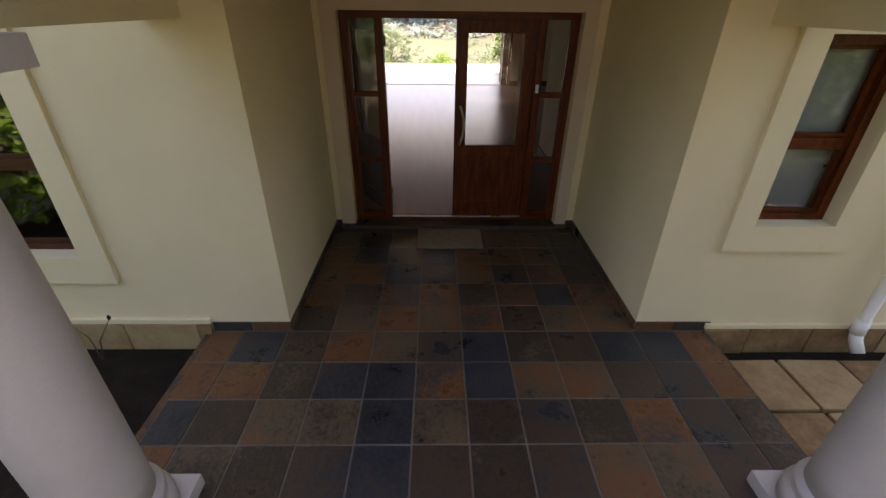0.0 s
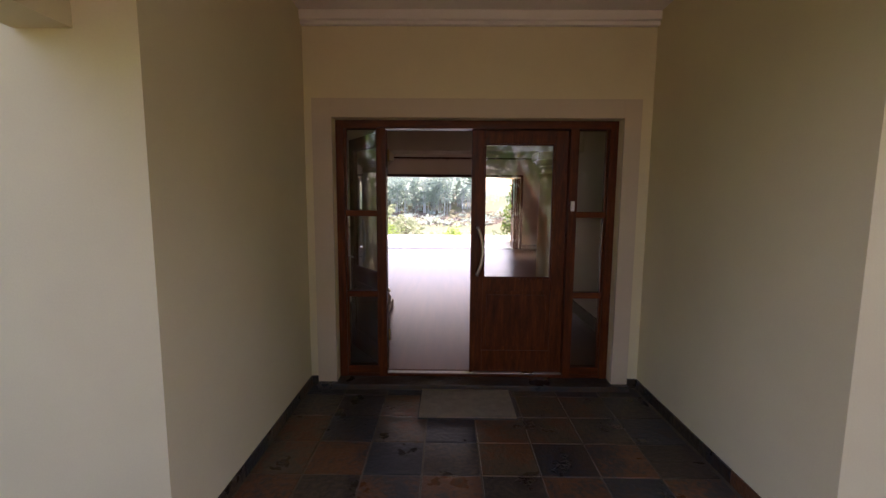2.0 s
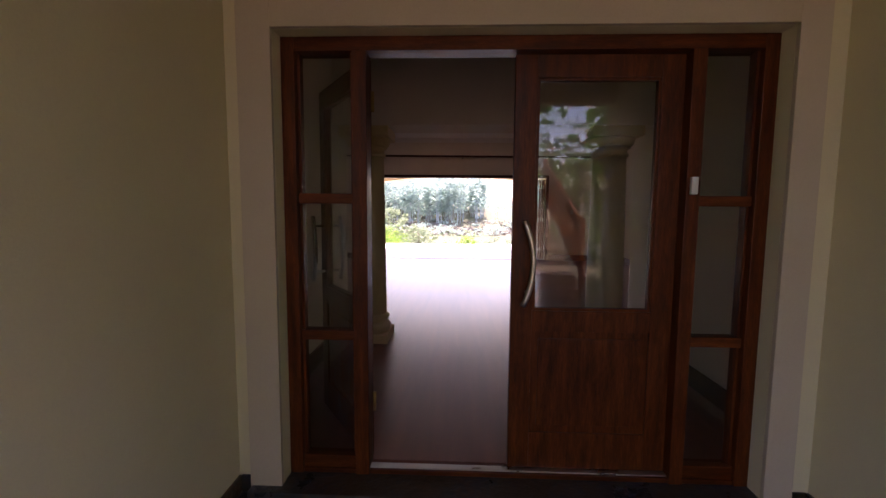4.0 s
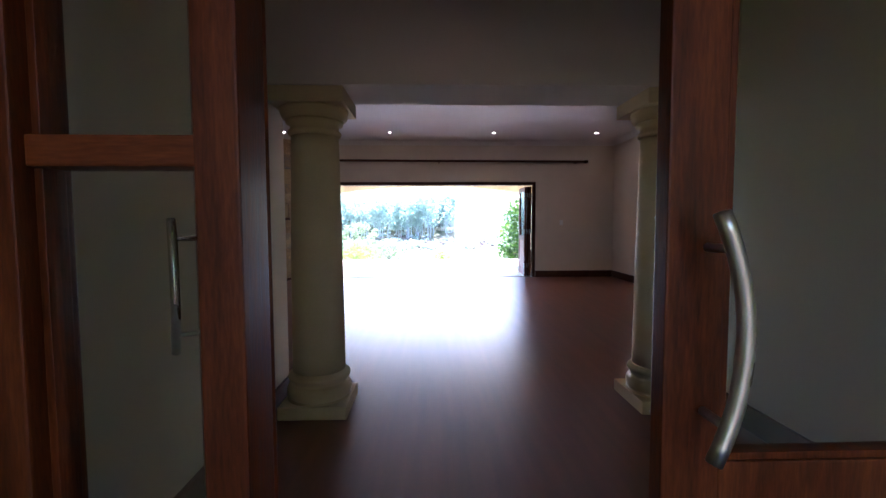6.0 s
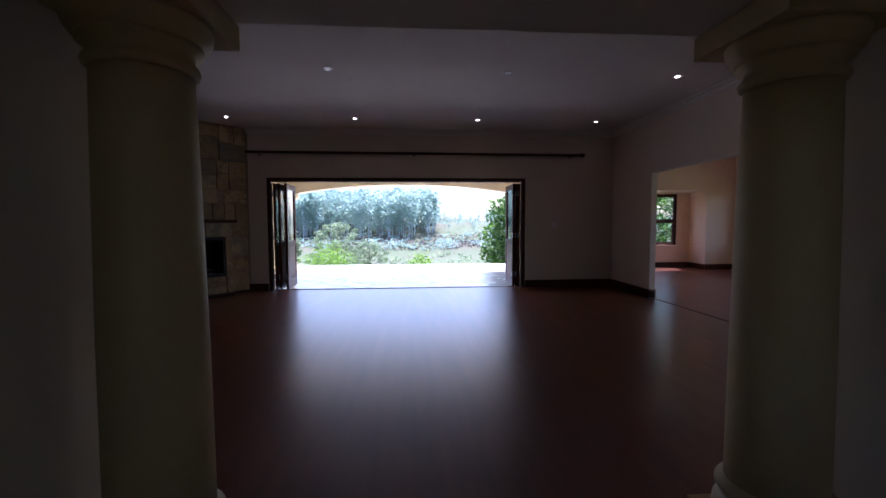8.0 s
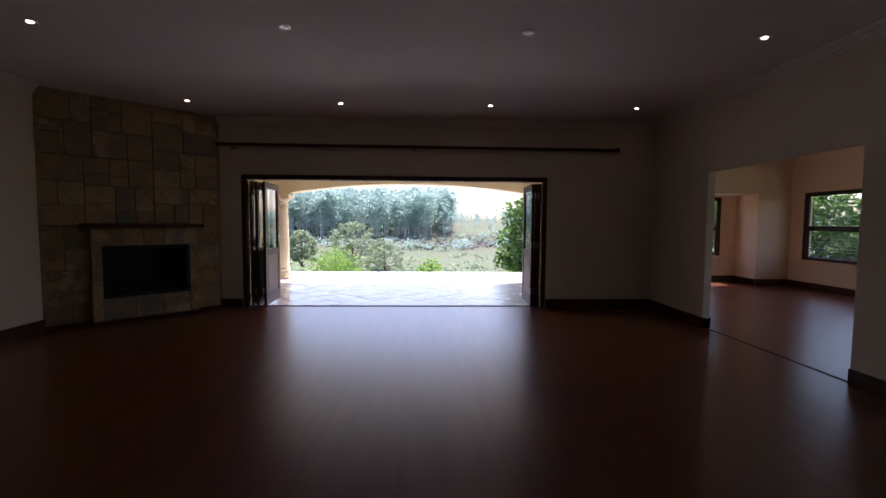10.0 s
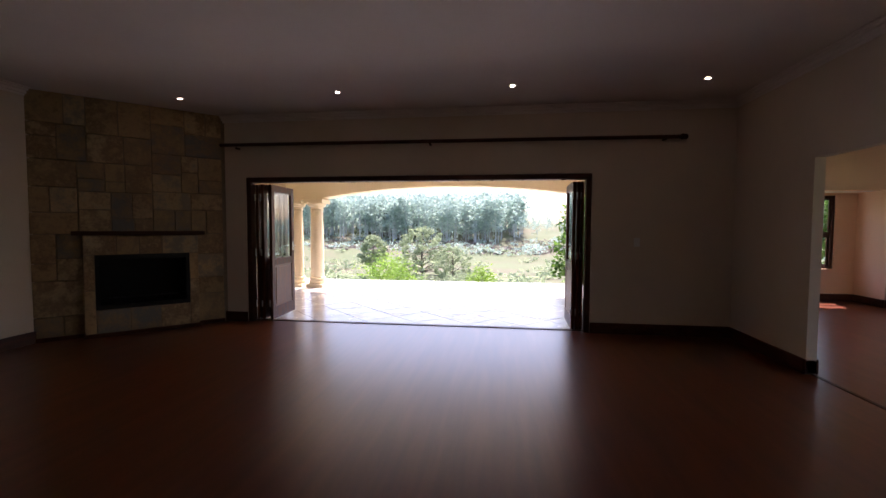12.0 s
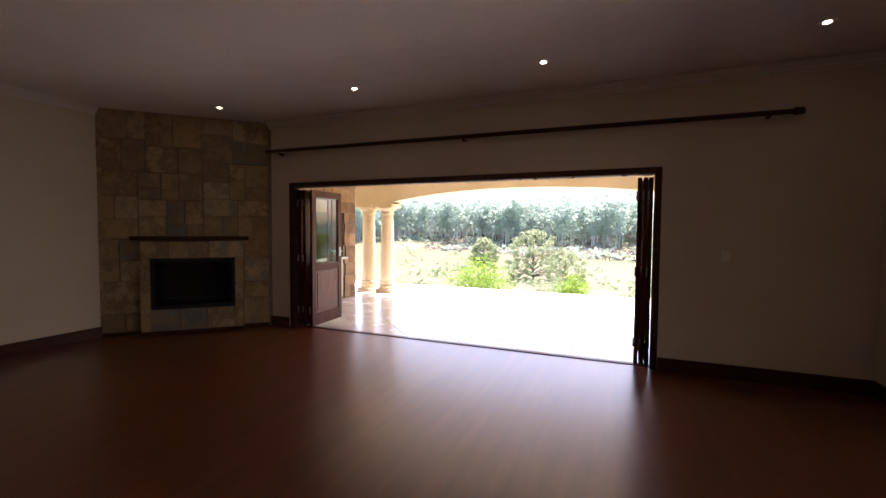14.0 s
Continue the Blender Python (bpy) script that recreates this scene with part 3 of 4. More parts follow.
def ground_height(x, y):
    """The valley below the terrace and the hill across it; flat round the house."""
    if y < 15.6:
        base = -0.62
    else:
        knots = ((15.6, -0.62), (24, -2.6), (60, -8.0), (120, -13.0), (170, -13.5), (230, -9.5), (290, -4.0), (345, 1.0), (480, 4.0), (700, 2.0), (3500, -10.0))
        base = knots[-1][1]
        for (a, za), (b, zb) in zip(knots, knots[1:]):
            if a <= y <= b:
                base = za + (zb - za) * smooth(a, b, y)
                break
        side = smooth(15, 90, x - 0.10 * y) * smooth(150, 330, y)
        base -= 9.0 * side
        base += 3.0 * noise.noise((x / 60, y / 60, 0.3)) * smooth(40, 140, y)
    if abs(x) > 60 and y < 15.6:
        base += -6 * smooth(60, 300, abs(x))
    return base


def terrain():
    xs = sorted({*range(-60, 61, 4), *range(-240, 241, 12), *range(-900, 901, 60), -3500, -2000, 2000, 3500})
    ys = sorted({*range(-60, 16, 6), 15.6, *range(16, 60, 3), *range(60, 520, 9), *range(520, 1500, 90), -3500, -1500, -600, -240, -120, 2200, 3500})
    vs = [(x, y, ground_height(x, y)) for y in ys for x in xs]
    n = len(xs)
    fs = [(j * n + i, j * n + i + 1, (j + 1) * n + i + 1, (j + 1) * n + i) for j in range(len(ys) - 1) for i in range(n - 1)]
    me = bpy.data.meshes.new("ground")
    me.from_pydata(vs, [], fs)
    me.polygons.foreach_set("use_smooth", [True] * len(fs))
    me.materials.append(GRASS)
    return tagged(new("ground", me), "green and brown meadow falling into a valley", "ground", kind="structure")


terrain()


def cards(name, pos, size, mat, seed, parent=None, flat=0.5, leaf=False):
    """Many small leaf faces at the given places; each face bent along its middle."""
    rng = np.random.default_rng(seed)
    pos = np.asarray(pos, float)
    n = len(pos)
    size = np.broadcast_to(np.asarray(size, float), (n,)) * rng.uniform(0.6, 1.3, n)
    d = rng.normal(size=(n, 3))
    d[:, 2] *= flat
    d /= np.linalg.norm(d, axis=1)[:, None]
    r = rng.normal(size=(n, 3))
    e = np.cross(d, r)
    e /= np.linalg.norm(e, axis=1)[:, None]
    h = np.cross(d, e)
    s = size[:, None]
    w = 0.30 if leaf else 0.55
    v = np.stack([pos - d * s * 0.5, pos + e * s * w * 0.5 + h * s * 0.08, pos + d * s * 0.5, pos - e * s * w * 0.5 + h * s * 0.08], 1).reshape(-1, 3)
    f = np.arange(n * 4).reshape(n, 4)
    tri = np.concatenate([f[:, [0, 1, 2]], f[:, [0, 2, 3]]])
    me = bpy.data.meshes.new(name)
    me.from_pydata(v.tolist(), [], tri.tolist())
    me.materials.append(mat)
    ob = new(name, me)
    if parent is not None:
        ob.parent = parent
    return ob


def tree(name, x, y, h, r, mat, label, seed, clumps=26, per=70, leaf_size=0.35, crown_low=0.3, category="tree", z=None, trunk_r=None, droop=0.7, puff=0.34):
    """A tapered trunk with limbs, and a crown of leaf clumps at the ends of the limbs."""
    rng = np.random.default_rng(seed)
    z = ground_height(x, y) if z is None else z
    t = thing(name, label, category, at=(x, y, z))
    tr = trunk_r or h * 0.022
    n = 7
    line = [(rng.normal() * 0.012 * h * (i > 0), rng.normal() * 0.012 * h * (i > 0), h * 0.9 * i / n - 0.3 * (i == 0)) for i in range(n + 1)]
    bm = tube(line, [tr * (1 - 0.85 * i / n) + 0.01 for i in range(n + 1)], 9)
    tips = []
    for k in range(clumps):
        u = crown_low + (1 - crown_low) * (k + rng.uniform(0, 1)) / clumps
        a = k * 2.4 + rng.uniform(-0.5, 0.5)
        spread_r = r * math.sqrt(max(0.06, 1 - ((u - crown_low) / (1 - crown_low) * 1.6 - 0.6) ** 2)) * rng.uniform(0.55, 1.05)
        tip = np.array((math.cos(a) * spread_r, math.sin(a) * spread_r, h * u))
        base = np.array((0, 0, max(0.08 * h, h * u * droop - 0.1 * h)))
        mid = base * 0.45 + tip * 0.55 + np.array((0, 0, 0.05 * h))
        lb = tube([base, mid, tip], [tr * 0.35 * (1.1 - u) + 0.01, tr * 0.2 * (1.1 - u) + 0.008, 0.006], 5)
        me = bpy.data.meshes.new("limb")
        lb.to_mesh(me)
        lb.free()
        bm.from_mesh(me)
        bpy.data.meshes.remove(me)
        tips.append(tip)
    part("trunk", bm, BARK, t, "", True)
    pos = []
    for tip in tips:
        g = rng.normal(size=(per, 3))
        g /= np.linalg.norm(g, axis=1)[:, None]
        g *= (rng.uniform(0.1, 1, per) ** 0.5)[:, None] * np.array((puff, puff, puff * 0.6)) * r * rng.uniform(0.75, 1.3)
        pos.append(tip + g)
    cards("crown", np.concatenate(pos), leaf_size, mat, seed + 1, t)
    return t


# gum plantation on the hill across the valley
def woods(name, seed, spots, label):
    rng = np.random.default_rng(seed)
    pos, size, tv, tf = [], [], [], []
    for x, y, h in spots:
        z = ground_height(x, y)
        k = len(tv)
        w = h * 0.006
        lean = rng.normal() * 0.02 * h
        for zz, ww, s in ((z - 1, w * 1.5, 0), (z + h * 0.9, w * 0.4, lean)):
            tv += [(x - ww + s, y - ww, zz), (x + ww + s, y - ww, zz), (x + ww + s, y + ww, zz), (x - ww + s, y + ww, zz)]
        tf += [(k + i, k + (i + 1) % 4, k + 4 + (i + 1) % 4, k + 4 + i) for i in range(4)]
        for c in range(13):
            u = 0.2 + 0.8 * rng.uniform(0, 1) ** 0.7
            rad = h * 0.14 * (1.15 - u * 0.75)
            ctr = np.array((x + lean * u + rng.normal() * rad, y + rng.normal() * rad, z + h * u))
            m = 12
            pos.append(ctr + rng.normal(size=(m, 3)) * np.array((0.05, 0.05, 0.055)) * h)
            size.append(np.full(m, h * 0.075))
    t = thing(name, label, "forest", kind="stuff")
    me = bpy.data.meshes.new("trunks")
    me.from_pydata(tv, [], tf)
    me.materials.append(FAR_HAZED_BARK)
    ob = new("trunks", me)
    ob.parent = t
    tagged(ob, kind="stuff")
    tagged(cards("foliage", np.concatenate(pos), np.concatenate(size), FAR_HAZED_LEAF, seed + 1, t), kind="stuff")


rng0 = np.random.default_rng(11)
spots = []
while len(spots) < 1250:
    x, y = rng0.uniform(-330, 60), rng0.uniform(262, 365)
    if x < 0.055 * y + 8 * noise.noise((y / 30, 0, 0)):
        spots.append((x, y, rng0.uniform(20, 28)))
woods("gum_woods", 21, spots, "tall gum plantation on the far hill, blue haze put into its colour")
spots = []
while len(spots) < 900:
    x, y = rng0.uniform(10, 420), rng0.uniform(270, 560)
    if x > 0.05 * y:
        spots.append((x, y, rng0.uniform(5, 12) * (1.35 if x > 0.16 * y else 0.8)))
woods("scattered_woods", 31, spots, "scattered low trees on the far ridge")


def scrub(name, seed, n, xr, yr, size, mat, label, edge=0.0, spread_h=0.5):
    rng = np.random.default_rng(seed)
    pos, sz = [], []
    for i in range(n):
        y = rng.uniform(*yr)
        x = rng.uniform(*xr) * y / yr[1]
        s = rng.uniform(*size)
        z = ground_height(x, y)
        m = 26
        g = rng.normal(size=(m, 3)) * np.array((0.45, 0.45, 0.32)) * s
        g[:, 2] = np.abs(g[:, 2])
        pos.append(np.array((x, y, z + 0.1 * s)) + g)
        sz.append(np.full(m, s * 0.42))
    return tagged(cards(name, np.concatenate(pos), np.concatenate(sz), mat, seed + 1), label, "bushes", kind="stuff")


# The first scrub shares the far leaf colour with haze put in.
scrub("scrub", 41, 420, (-150, 210), (205, 275), (1.2, 3.6), FAR_HAZED_LEAF, "scrub along the foot of the plantation, pale haze put into its colour")
scrub("scrub_valley", 43, 150, (-110, 130), (95, 220), (1.2, 4.2), LEAF_GREY, "grey-green bushes dotted over the valley meadow")
DEBRIS = material("felled_timber", two((0.15, 0.115, 0.095), (0.25, 0.205, 0.175)), 0.3, 0.9, bump=0.0, island=0.5)
rngd = np.random.default_rng(47)
dp = []
for i in range(2600):
    y = rngd.uniform(205, 268)
    x = rngd.uniform(-0.45 * y, 0.22 * y)
    dp.append((x, y, ground_height(x, y) + rngd.uniform(0, 1.1)))
tagged(cards("felled_branches", dp, 2.1, DEBRIS, 48, flat=0.25, leaf=True), "pale felled branches below the plantation", "branches", kind="stuff")

# garden trees below the terrace
tree("tree", -21.5, 130, 14.5, 8.5, LEAF_GREY, "spreading grey-green tree in the valley", 51, clumps=80, per=75, leaf_size=0.6, crown_low=0.04, droop=0.85, puff=0.14)
tree("tree", -11.0, 118, 9.0, 6.0, LEAF_GREY, "small grey-green tree below the terrace", 53, clumps=60, per=70, leaf_size=0.5, crown_low=0.05, puff=0.15)
tree("tree", -36, 128, 12.0, 4.0, LEAF_GREY, "slender grey-green tree in the valley", 55, clumps=36, per=100, leaf_size=0.7, crown_low=0.3)
tree("tree", 5.15, 18.2, 4.0, 1.5, LEAF, "dense green tree beside the terrace", 57, clumps=60, per=150, leaf_size=0.17, crown_low=0.1)
tree("tree", 27, 128, 9, 4.5, LEAF_GREY, "broad tree in the valley", 59, clumps=40, per=90, leaf_size=0.7, crown_low=0.15)
tree("tree", 40, 150, 15, 7, LEAF_GREY, "broad tree in the valley", 60, clumps=40, per=90, leaf_size=0.7, crown_low=0.15)


def bush(name, x, y, r, h, mat, label, seed, n=2600, size=0.16, z=None):
    rng = np.random.default_rng(seed)
    z = ground_height(x, y) if z is None else z
    t = thing(name, label, "bush", at=(x, y, z))
    pos = []
    stems = bmesh.new()
    for k in range(18):
        a, u = k * 2.4, math.sqrt((k + 0.5) / 18)
        tip = np.array((math.cos(a) * u * r * 0.8, math.sin(a) * u * r * 0.8, h * (1 - 0.45 * u * u) * rng.uniform(0.8, 1.05)))
        st = tube([(0, 0, -0.1), tip * np.array((0.5, 0.5, 0.6)), tip], [0.025, 0.015, 0.005], 5)
        me = bpy.data.meshes.new("stem")
        st.to_mesh(me)
        st.free()
        stems.from_mesh(me)
        bpy.data.meshes.remove(me)
        g = rng.normal(size=(n // 18, 3)) * np.array((r * 0.2, r * 0.2, h * 0.15))
        pos.append(tip + g)
        pos.append(tip * 0.65 + g[: n // 40] * 1.2)
    part("stems", stems, BARK, t)
    cards("leaves", np.concatenate(pos), size, mat, seed + 1, t, leaf=True)
    return t


bush("bush", -3.74, 23.5, 1.6, 2.5, LEAF_BRIGHT, "bright green leafy bush at the terrace edge", 61)
bush("bush", -0.2, 24.0, 1.5, 1.7, LEAF_GREY, "grey-green bush below the terrace", 63)
bush("bush", 0.9, 19.5, 0.7, 1.3, LEAF_BRIGHT, "small yellow-green bush below the terrace", 64, n=900)
bush("bush", 3.2, 25.0, 1.6, 1.3, LEAF_GREY, "low grey-green bush below the terrace", 65)


def strap_plant(name, x, y, label, seed, n=34, length=1.5):
    rng = np.random.default_rng(seed)
    t = thing(name, label, "plant", at=(x, y, ground_height(x, y)))
    for k in range(n):
        a = k * 2.4 + rng.uniform(-0.3, 0.3)
        ln = length * rng.uniform(0.7, 1.15)
        up = rng.uniform(0.5, 1.2)
        bm = bmesh.new()
        rows = []
        for i in range(8):
            u = i / 7
            rr, zz = ln * u * 0.75, ln * (up * u - 0.95 * up * u * u * 0.9) + 0.55
            w = 0.045 * (1 - u) + 0.004
            c, s = math.cos(a), math.sin(a)
            rows.append((bm.verts.new((c * rr - s * w, s * rr + c * w, zz)), bm.verts.new((c * rr, s * rr, zz - 0.012)), bm.verts.new((c * rr + s * w, s * rr - c * w, zz))))
        for p, q in zip(rows, rows[1:]):
            bm.faces.new((p[0], p[1], q[1], q[0]))
            bm.faces.new((p[1], p[2], q[2], q[1]))
        part("leaf", bm, LEAF_GREY, t, "", True)
    part("stem", tube([(0, 0, -0.1), (0, 0, 0.6)], [0.12, 0.09], 8), BARK, t)
    return t


strap_plant("cycad", -4.9, 18.6, "arching palm-like plant at the terrace edge", 71)
strap_plant("cycad", -4.4, 18.3, "arching palm-like plant at the terrace edge", 73, 26, 1.2)
# unseen garden in front of the house, behind the walk, for reflections and shade
tree("tree", -5.0, -9.5, 5.0, 2.4, LEAF, "unseen leafy green garden tree, placed for reflections and shade", 75, clumps=50, per=120, leaf_size=0.22, crown_low=0.12)
# Dense tree set here to shade the right of the porch.
tree("tree", 5.6, -6.6, 5.8, 2.7, LEAF, "unseen leafy green garden tree, placed for reflections and shade", 77, clumps=50, per=120, leaf_size=0.22, crown_low=0.12)
# Big trees added to keep bright sky out of the door glass.
tree("tree", 9.0, -14.5, 9.0, 4.0, LEAF, "unseen leafy green garden tree, placed for reflections and shade", 89, clumps=60, per=130, leaf_size=0.34, crown_low=0.1)
tree("tree", 0.8, -13.4, 8.5, 4.0, LEAF, "unseen leafy green garden tree, placed for reflections and shade", 79, clumps=50, per=120, leaf_size=0.3, crown_low=0.12)
# Bush enlarged to darken the left of the porch.
bush("bush", -3.1, -5.4, 1.2, 2.3, LEAF, "unseen tall green bush, placed for reflections and shade beside the porch", 80, n=2000, size=0.18)
tree("tree", -5.2, -5.6, 3.8, 1.9, LEAF_BRIGHT, "leafy green garden tree beside the porch", 85, clumps=50, per=130, leaf_size=0.2, crown_low=0.12)
# trees outside the side room windows
tree("tree", 13.6, 15.6, 3.0, 1.7, LEAF, "leafy tree outside the side room window", 81, clumps=50, per=120, leaf_size=0.18, crown_low=0.1)
tree("tree", 17.0, 15.4, 3.6, 2.0, LEAF, "leafy tree outside the side room window", 87, clumps=50, per=120, leaf_size=0.2, crown_low=0.1)
tree("tree", 10.6, 18.5, 4.4, 2.2, LEAF, "leafy tree outside the bay window", 83, clumps=50, per=120, leaf_size=0.2, crown_low=0.1)



# ---- fireplace across the corner ----
def fireplace():
    A, B = Vector((-4.154, 7.687, 0)), Vector((-2.615, 9.209, 0))
    along = (B - A).normalized()
    out = Vector((along.y, -along.x, 0))
    M = Matrix((( along.x, out.x, 0, A.x), (along.y, out.y, 0, A.y), (0, 0, 1, FLOOR), (0, 0, 0, 1)))
    W, H = (B - A).length, TOP - 0.04 - FLOOR
    f = thing("fireplace", "corner fireplace clad in squared sandstone with a black firebox", "fireplace")
    f.matrix_world = M
    core = bmesh.new()
    for a, b, c, d in holed(-0.05, W + 0.05, 0, H, [(0.62, 1.69, 0.36, 1.085)]):
        box(a, b, -0.45, -0.024, c, d, bm=core)
    part("backing", core, MORTAR, f, "mortar bed")
    rng = random.Random(12)

    def split(u0, u1, z0, z1):
        w, h = u1 - u0, z1 - z0
        lim = rng.uniform(0.34, 0.60)
        if max(w, h) < lim or (w < 0.36 and h < 0.36):
            return [(u0, u1, z0, z1)]
        k = rng.uniform(0.36, 0.64)
        if w > h * rng.uniform(0.7, 1.3):
            return split(u0, u0 + w * k, z0, z1) + split(u0 + w * k, u1, z0, z1)
        return split(u0, u1, z0, z0 + h * k) + split(u0, u1, z0 + h * k, z1)

    cells = []
    for r in ((0, 0.5, 0.05, 1.36), (W - 0.36, W, 0.05, 1.36), (0, W, 1.36, H)):
        cells += split(*r)
    for u0, u1, z0, z1 in cells:
        g = 0.005
        d = rng.uniform(0.0, 0.014)
        part("stone", box(u0 + g, u1 - g, -0.03, d, z0 + g, z1 - g, 0.007), FIRE_STONE, f)
    # projecting surround
    s0, s1, y1 = 0.50, W - 0.36, 0.137
    hole = (0.62, 1.69, 0.36, 1.085)
    core = bmesh.new()
    for a, b, c, d in holed(s0 + 0.01, s1 - 0.01, 0.0, 1.34, [hole]):
        box(a, b, -0.03, y1 - 0.02, c, d, bm=core)
    part("surround", core, MORTAR, f, "projecting stone surround")
    for r in ((s0, 0.62, 0.05, 0.62), (s0, 0.62, 0.62, 1.085), (1.69, s1, 0.05, 0.7), (1.69, s1, 0.7, 1.085), (0.62, 0.98, 0.05, 0.36), (0.98, 1.33, 0.05, 0.36), (1.33, 1.69, 0.05, 0.36),
              (s0, 0.85, 1.085, 1.34), (0.85, 1.1, 1.085, 1.34), (1.1, 1.36, 1.085, 1.34), (1.36, s1, 1.085, 1.34)):
        g = 0.004
        part("stone", box(r[0] + g, r[1] - g, -0.02, y1 + rng.uniform(-0.004, 0.006), r[2] + g, r[3] - g, 0.007), FIRE_STONE, f)
    part("mantel_shelf", box(0.40, W - 0.28, -0.02, 0.2, 1.345, 1.40, 0.006), WOOD_DARK, f, "dark timber mantel shelf")
    fb = bmesh.new()
    box(0.62, 1.69, -0.40, -0.39, 0.36, 1.085, bm=fb)
    for b in ((0.62, 0.64, -0.4, 0.12, 0.36, 1.085), (1.67, 1.69, -0.4, 0.12, 0.36, 1.085), (0.64, 1.67, -0.4, 0.12, 0.36, 0.38), (0.64, 1.67, -0.4, 0.12, 1.065, 1.085)):
        box(*b, bm=fb)
    part("firebox", fb, BLACK, f, "black steel firebox")
    fr2 = bmesh.new()
    for b in ((0.62, 0.665, 0.38, 1.065), (1.645, 1.69, 0.38, 1.065), (0.665, 1.645, 1.02, 1.065), (0.665, 1.645, 0.38, 0.42)):
        box(b[0], b[1], 0.105, 0.13, b[2], b[3], 0.003, bm=fr2)
    part("front_frame", fr2, BLACK, f, "black steel front frame")
    gr = part("grate", box(0.75, 1.56, -0.2, 0.0, 0.47, 0.485), BLACK, f, "black grate")
    for i in range(9):
        part("bar", box(0.78 + i * 0.09, 0.79 + i * 0.09, 0.0, 0.012, 0.47, 0.60, 0.002), BLACK, gr)
    part("hearth_board", box(0.0, W, -0.02, 0.02, 0.0, 0.05, 0.004), WOOD_DARK, f, "dark stained timber skirting")
    part("hearth_board", box(s0 - 0.01, s1 + 0.01, 0.02, y1 + 0.01, 0.0, 0.05, 0.004), WOOD_DARK, f, "dark stained timber skirting")


fireplace()

# ---- folding doors to the terrace ----
df = thing("door_frame_terrace", "dark hardwood frame of the folding terrace doors", "door frame", kind="structure")
part("jamb", box(-2.258, -2.19, 9.27, 9.40, 0.02, 2.283, 0.004), WOOD_DARK, df)
part("jamb", box(2.775, 2.843, 9.27, 9.40, 0.02, 2.283, 0.004), WOOD_DARK, df)
part("head", box(-2.19, 2.775, 9.27, 9.40, 2.215, 2.283, 0.004), WOOD_DARK, df)
part("track", box(-2.19, 2.775, 9.32, 9.35, 2.20, 2.215, 0.002), STEEL, df, "steel door track")
first = None
for x, a, knob in ((-2.15, 90, False), (-2.06, 91, False), (-1.93, 93, True), (2.745, 90, False), (2.69, 89.5, False), (2.63, 88, True)):
    d = leaf("folding_door", 0.80, 2.10, "folded hardwood terrace door leaf with a glass upper part", "door", z_glass=0.94, mat=WOOD, panel=WOOD_PANEL, stile=0.095, group="folding terrace doors", knob=knob)
    d.matrix_world = pose(x, 9.37, 0.085, 0, 0, a)
    for z in (0.25, 1.05, 1.9):
        part("hinge", tube([(-0.008, 0.024, z - 0.05), (-0.008, 0.024, z + 0.05)], 0.01), STEEL, d, "steel hinge", True)
rod = thing("curtain_rod", "dark wooden curtain pole on brackets above the folding doors", "curtain rod")
part("pole", tube([(-2.60, 9.165, 2.76), (3.93, 9.165, 2.735)], 0.026, 14), WOOD_DARK, rod, "", True)
fin = lathe([(0.02, 0), (0.036, 0.01), (0.04, 0.03), (0.03, 0.05), (0.038, 0.065), (0.03, 0.085), (0.008, 0.095)], 0, 0, 18)
bmesh.ops.transform(fin, matrix=pose(3.93, 9.165, 2.735, 0, 90, 0), verts=fin.verts)
part("finial", fin, WOOD_DARK, rod, "", True)
for x in (-2.35, 0.6, 3.75):
    part("bracket", box(x - 0.015, x + 0.015, 9.165, 9.262, 2.70, 2.725, 0.003), WOOD_DARK, rod)
sw = thing("light_switch", "white plastic light switch on the wall", "light switch")
part("plate", box(3.405, 3.485, 9.25, 9.259, 1.28, 1.40, 0.003), WHITE, sw)
part("rocker", box(3.43, 3.46, 9.244, 9.251, 1.31, 1.37, 0.002), WHITE, sw)

# ---- ceiling lights ----
for j, y in enumerate((8.33, 5.92)):
    for i, x in enumerate((-2.585, -0.43, 1.725, 3.88)):
        lit = j == 0 or i in (0, 3)
        dl = thing("downlight", "small round recessed downlight, lit" if lit else "small round recessed downlight, unlit", "downlight", "ceiling downlights")
        z = TOP - 0.04
        part("ring", lathe([(0.034, z - 0.004), (0.05, z - 0.008), (0.055, z - 0.004), (0.055, z + 0.001)], x, y, 28), STEEL, dl, "", True)
        part("bulb", lathe([(0.002, z - 0.0105), (0.016, z - 0.0098), (0.026, z - 0.007)], x, y, 20), LAMP_ON if lit else GLASS, dl)


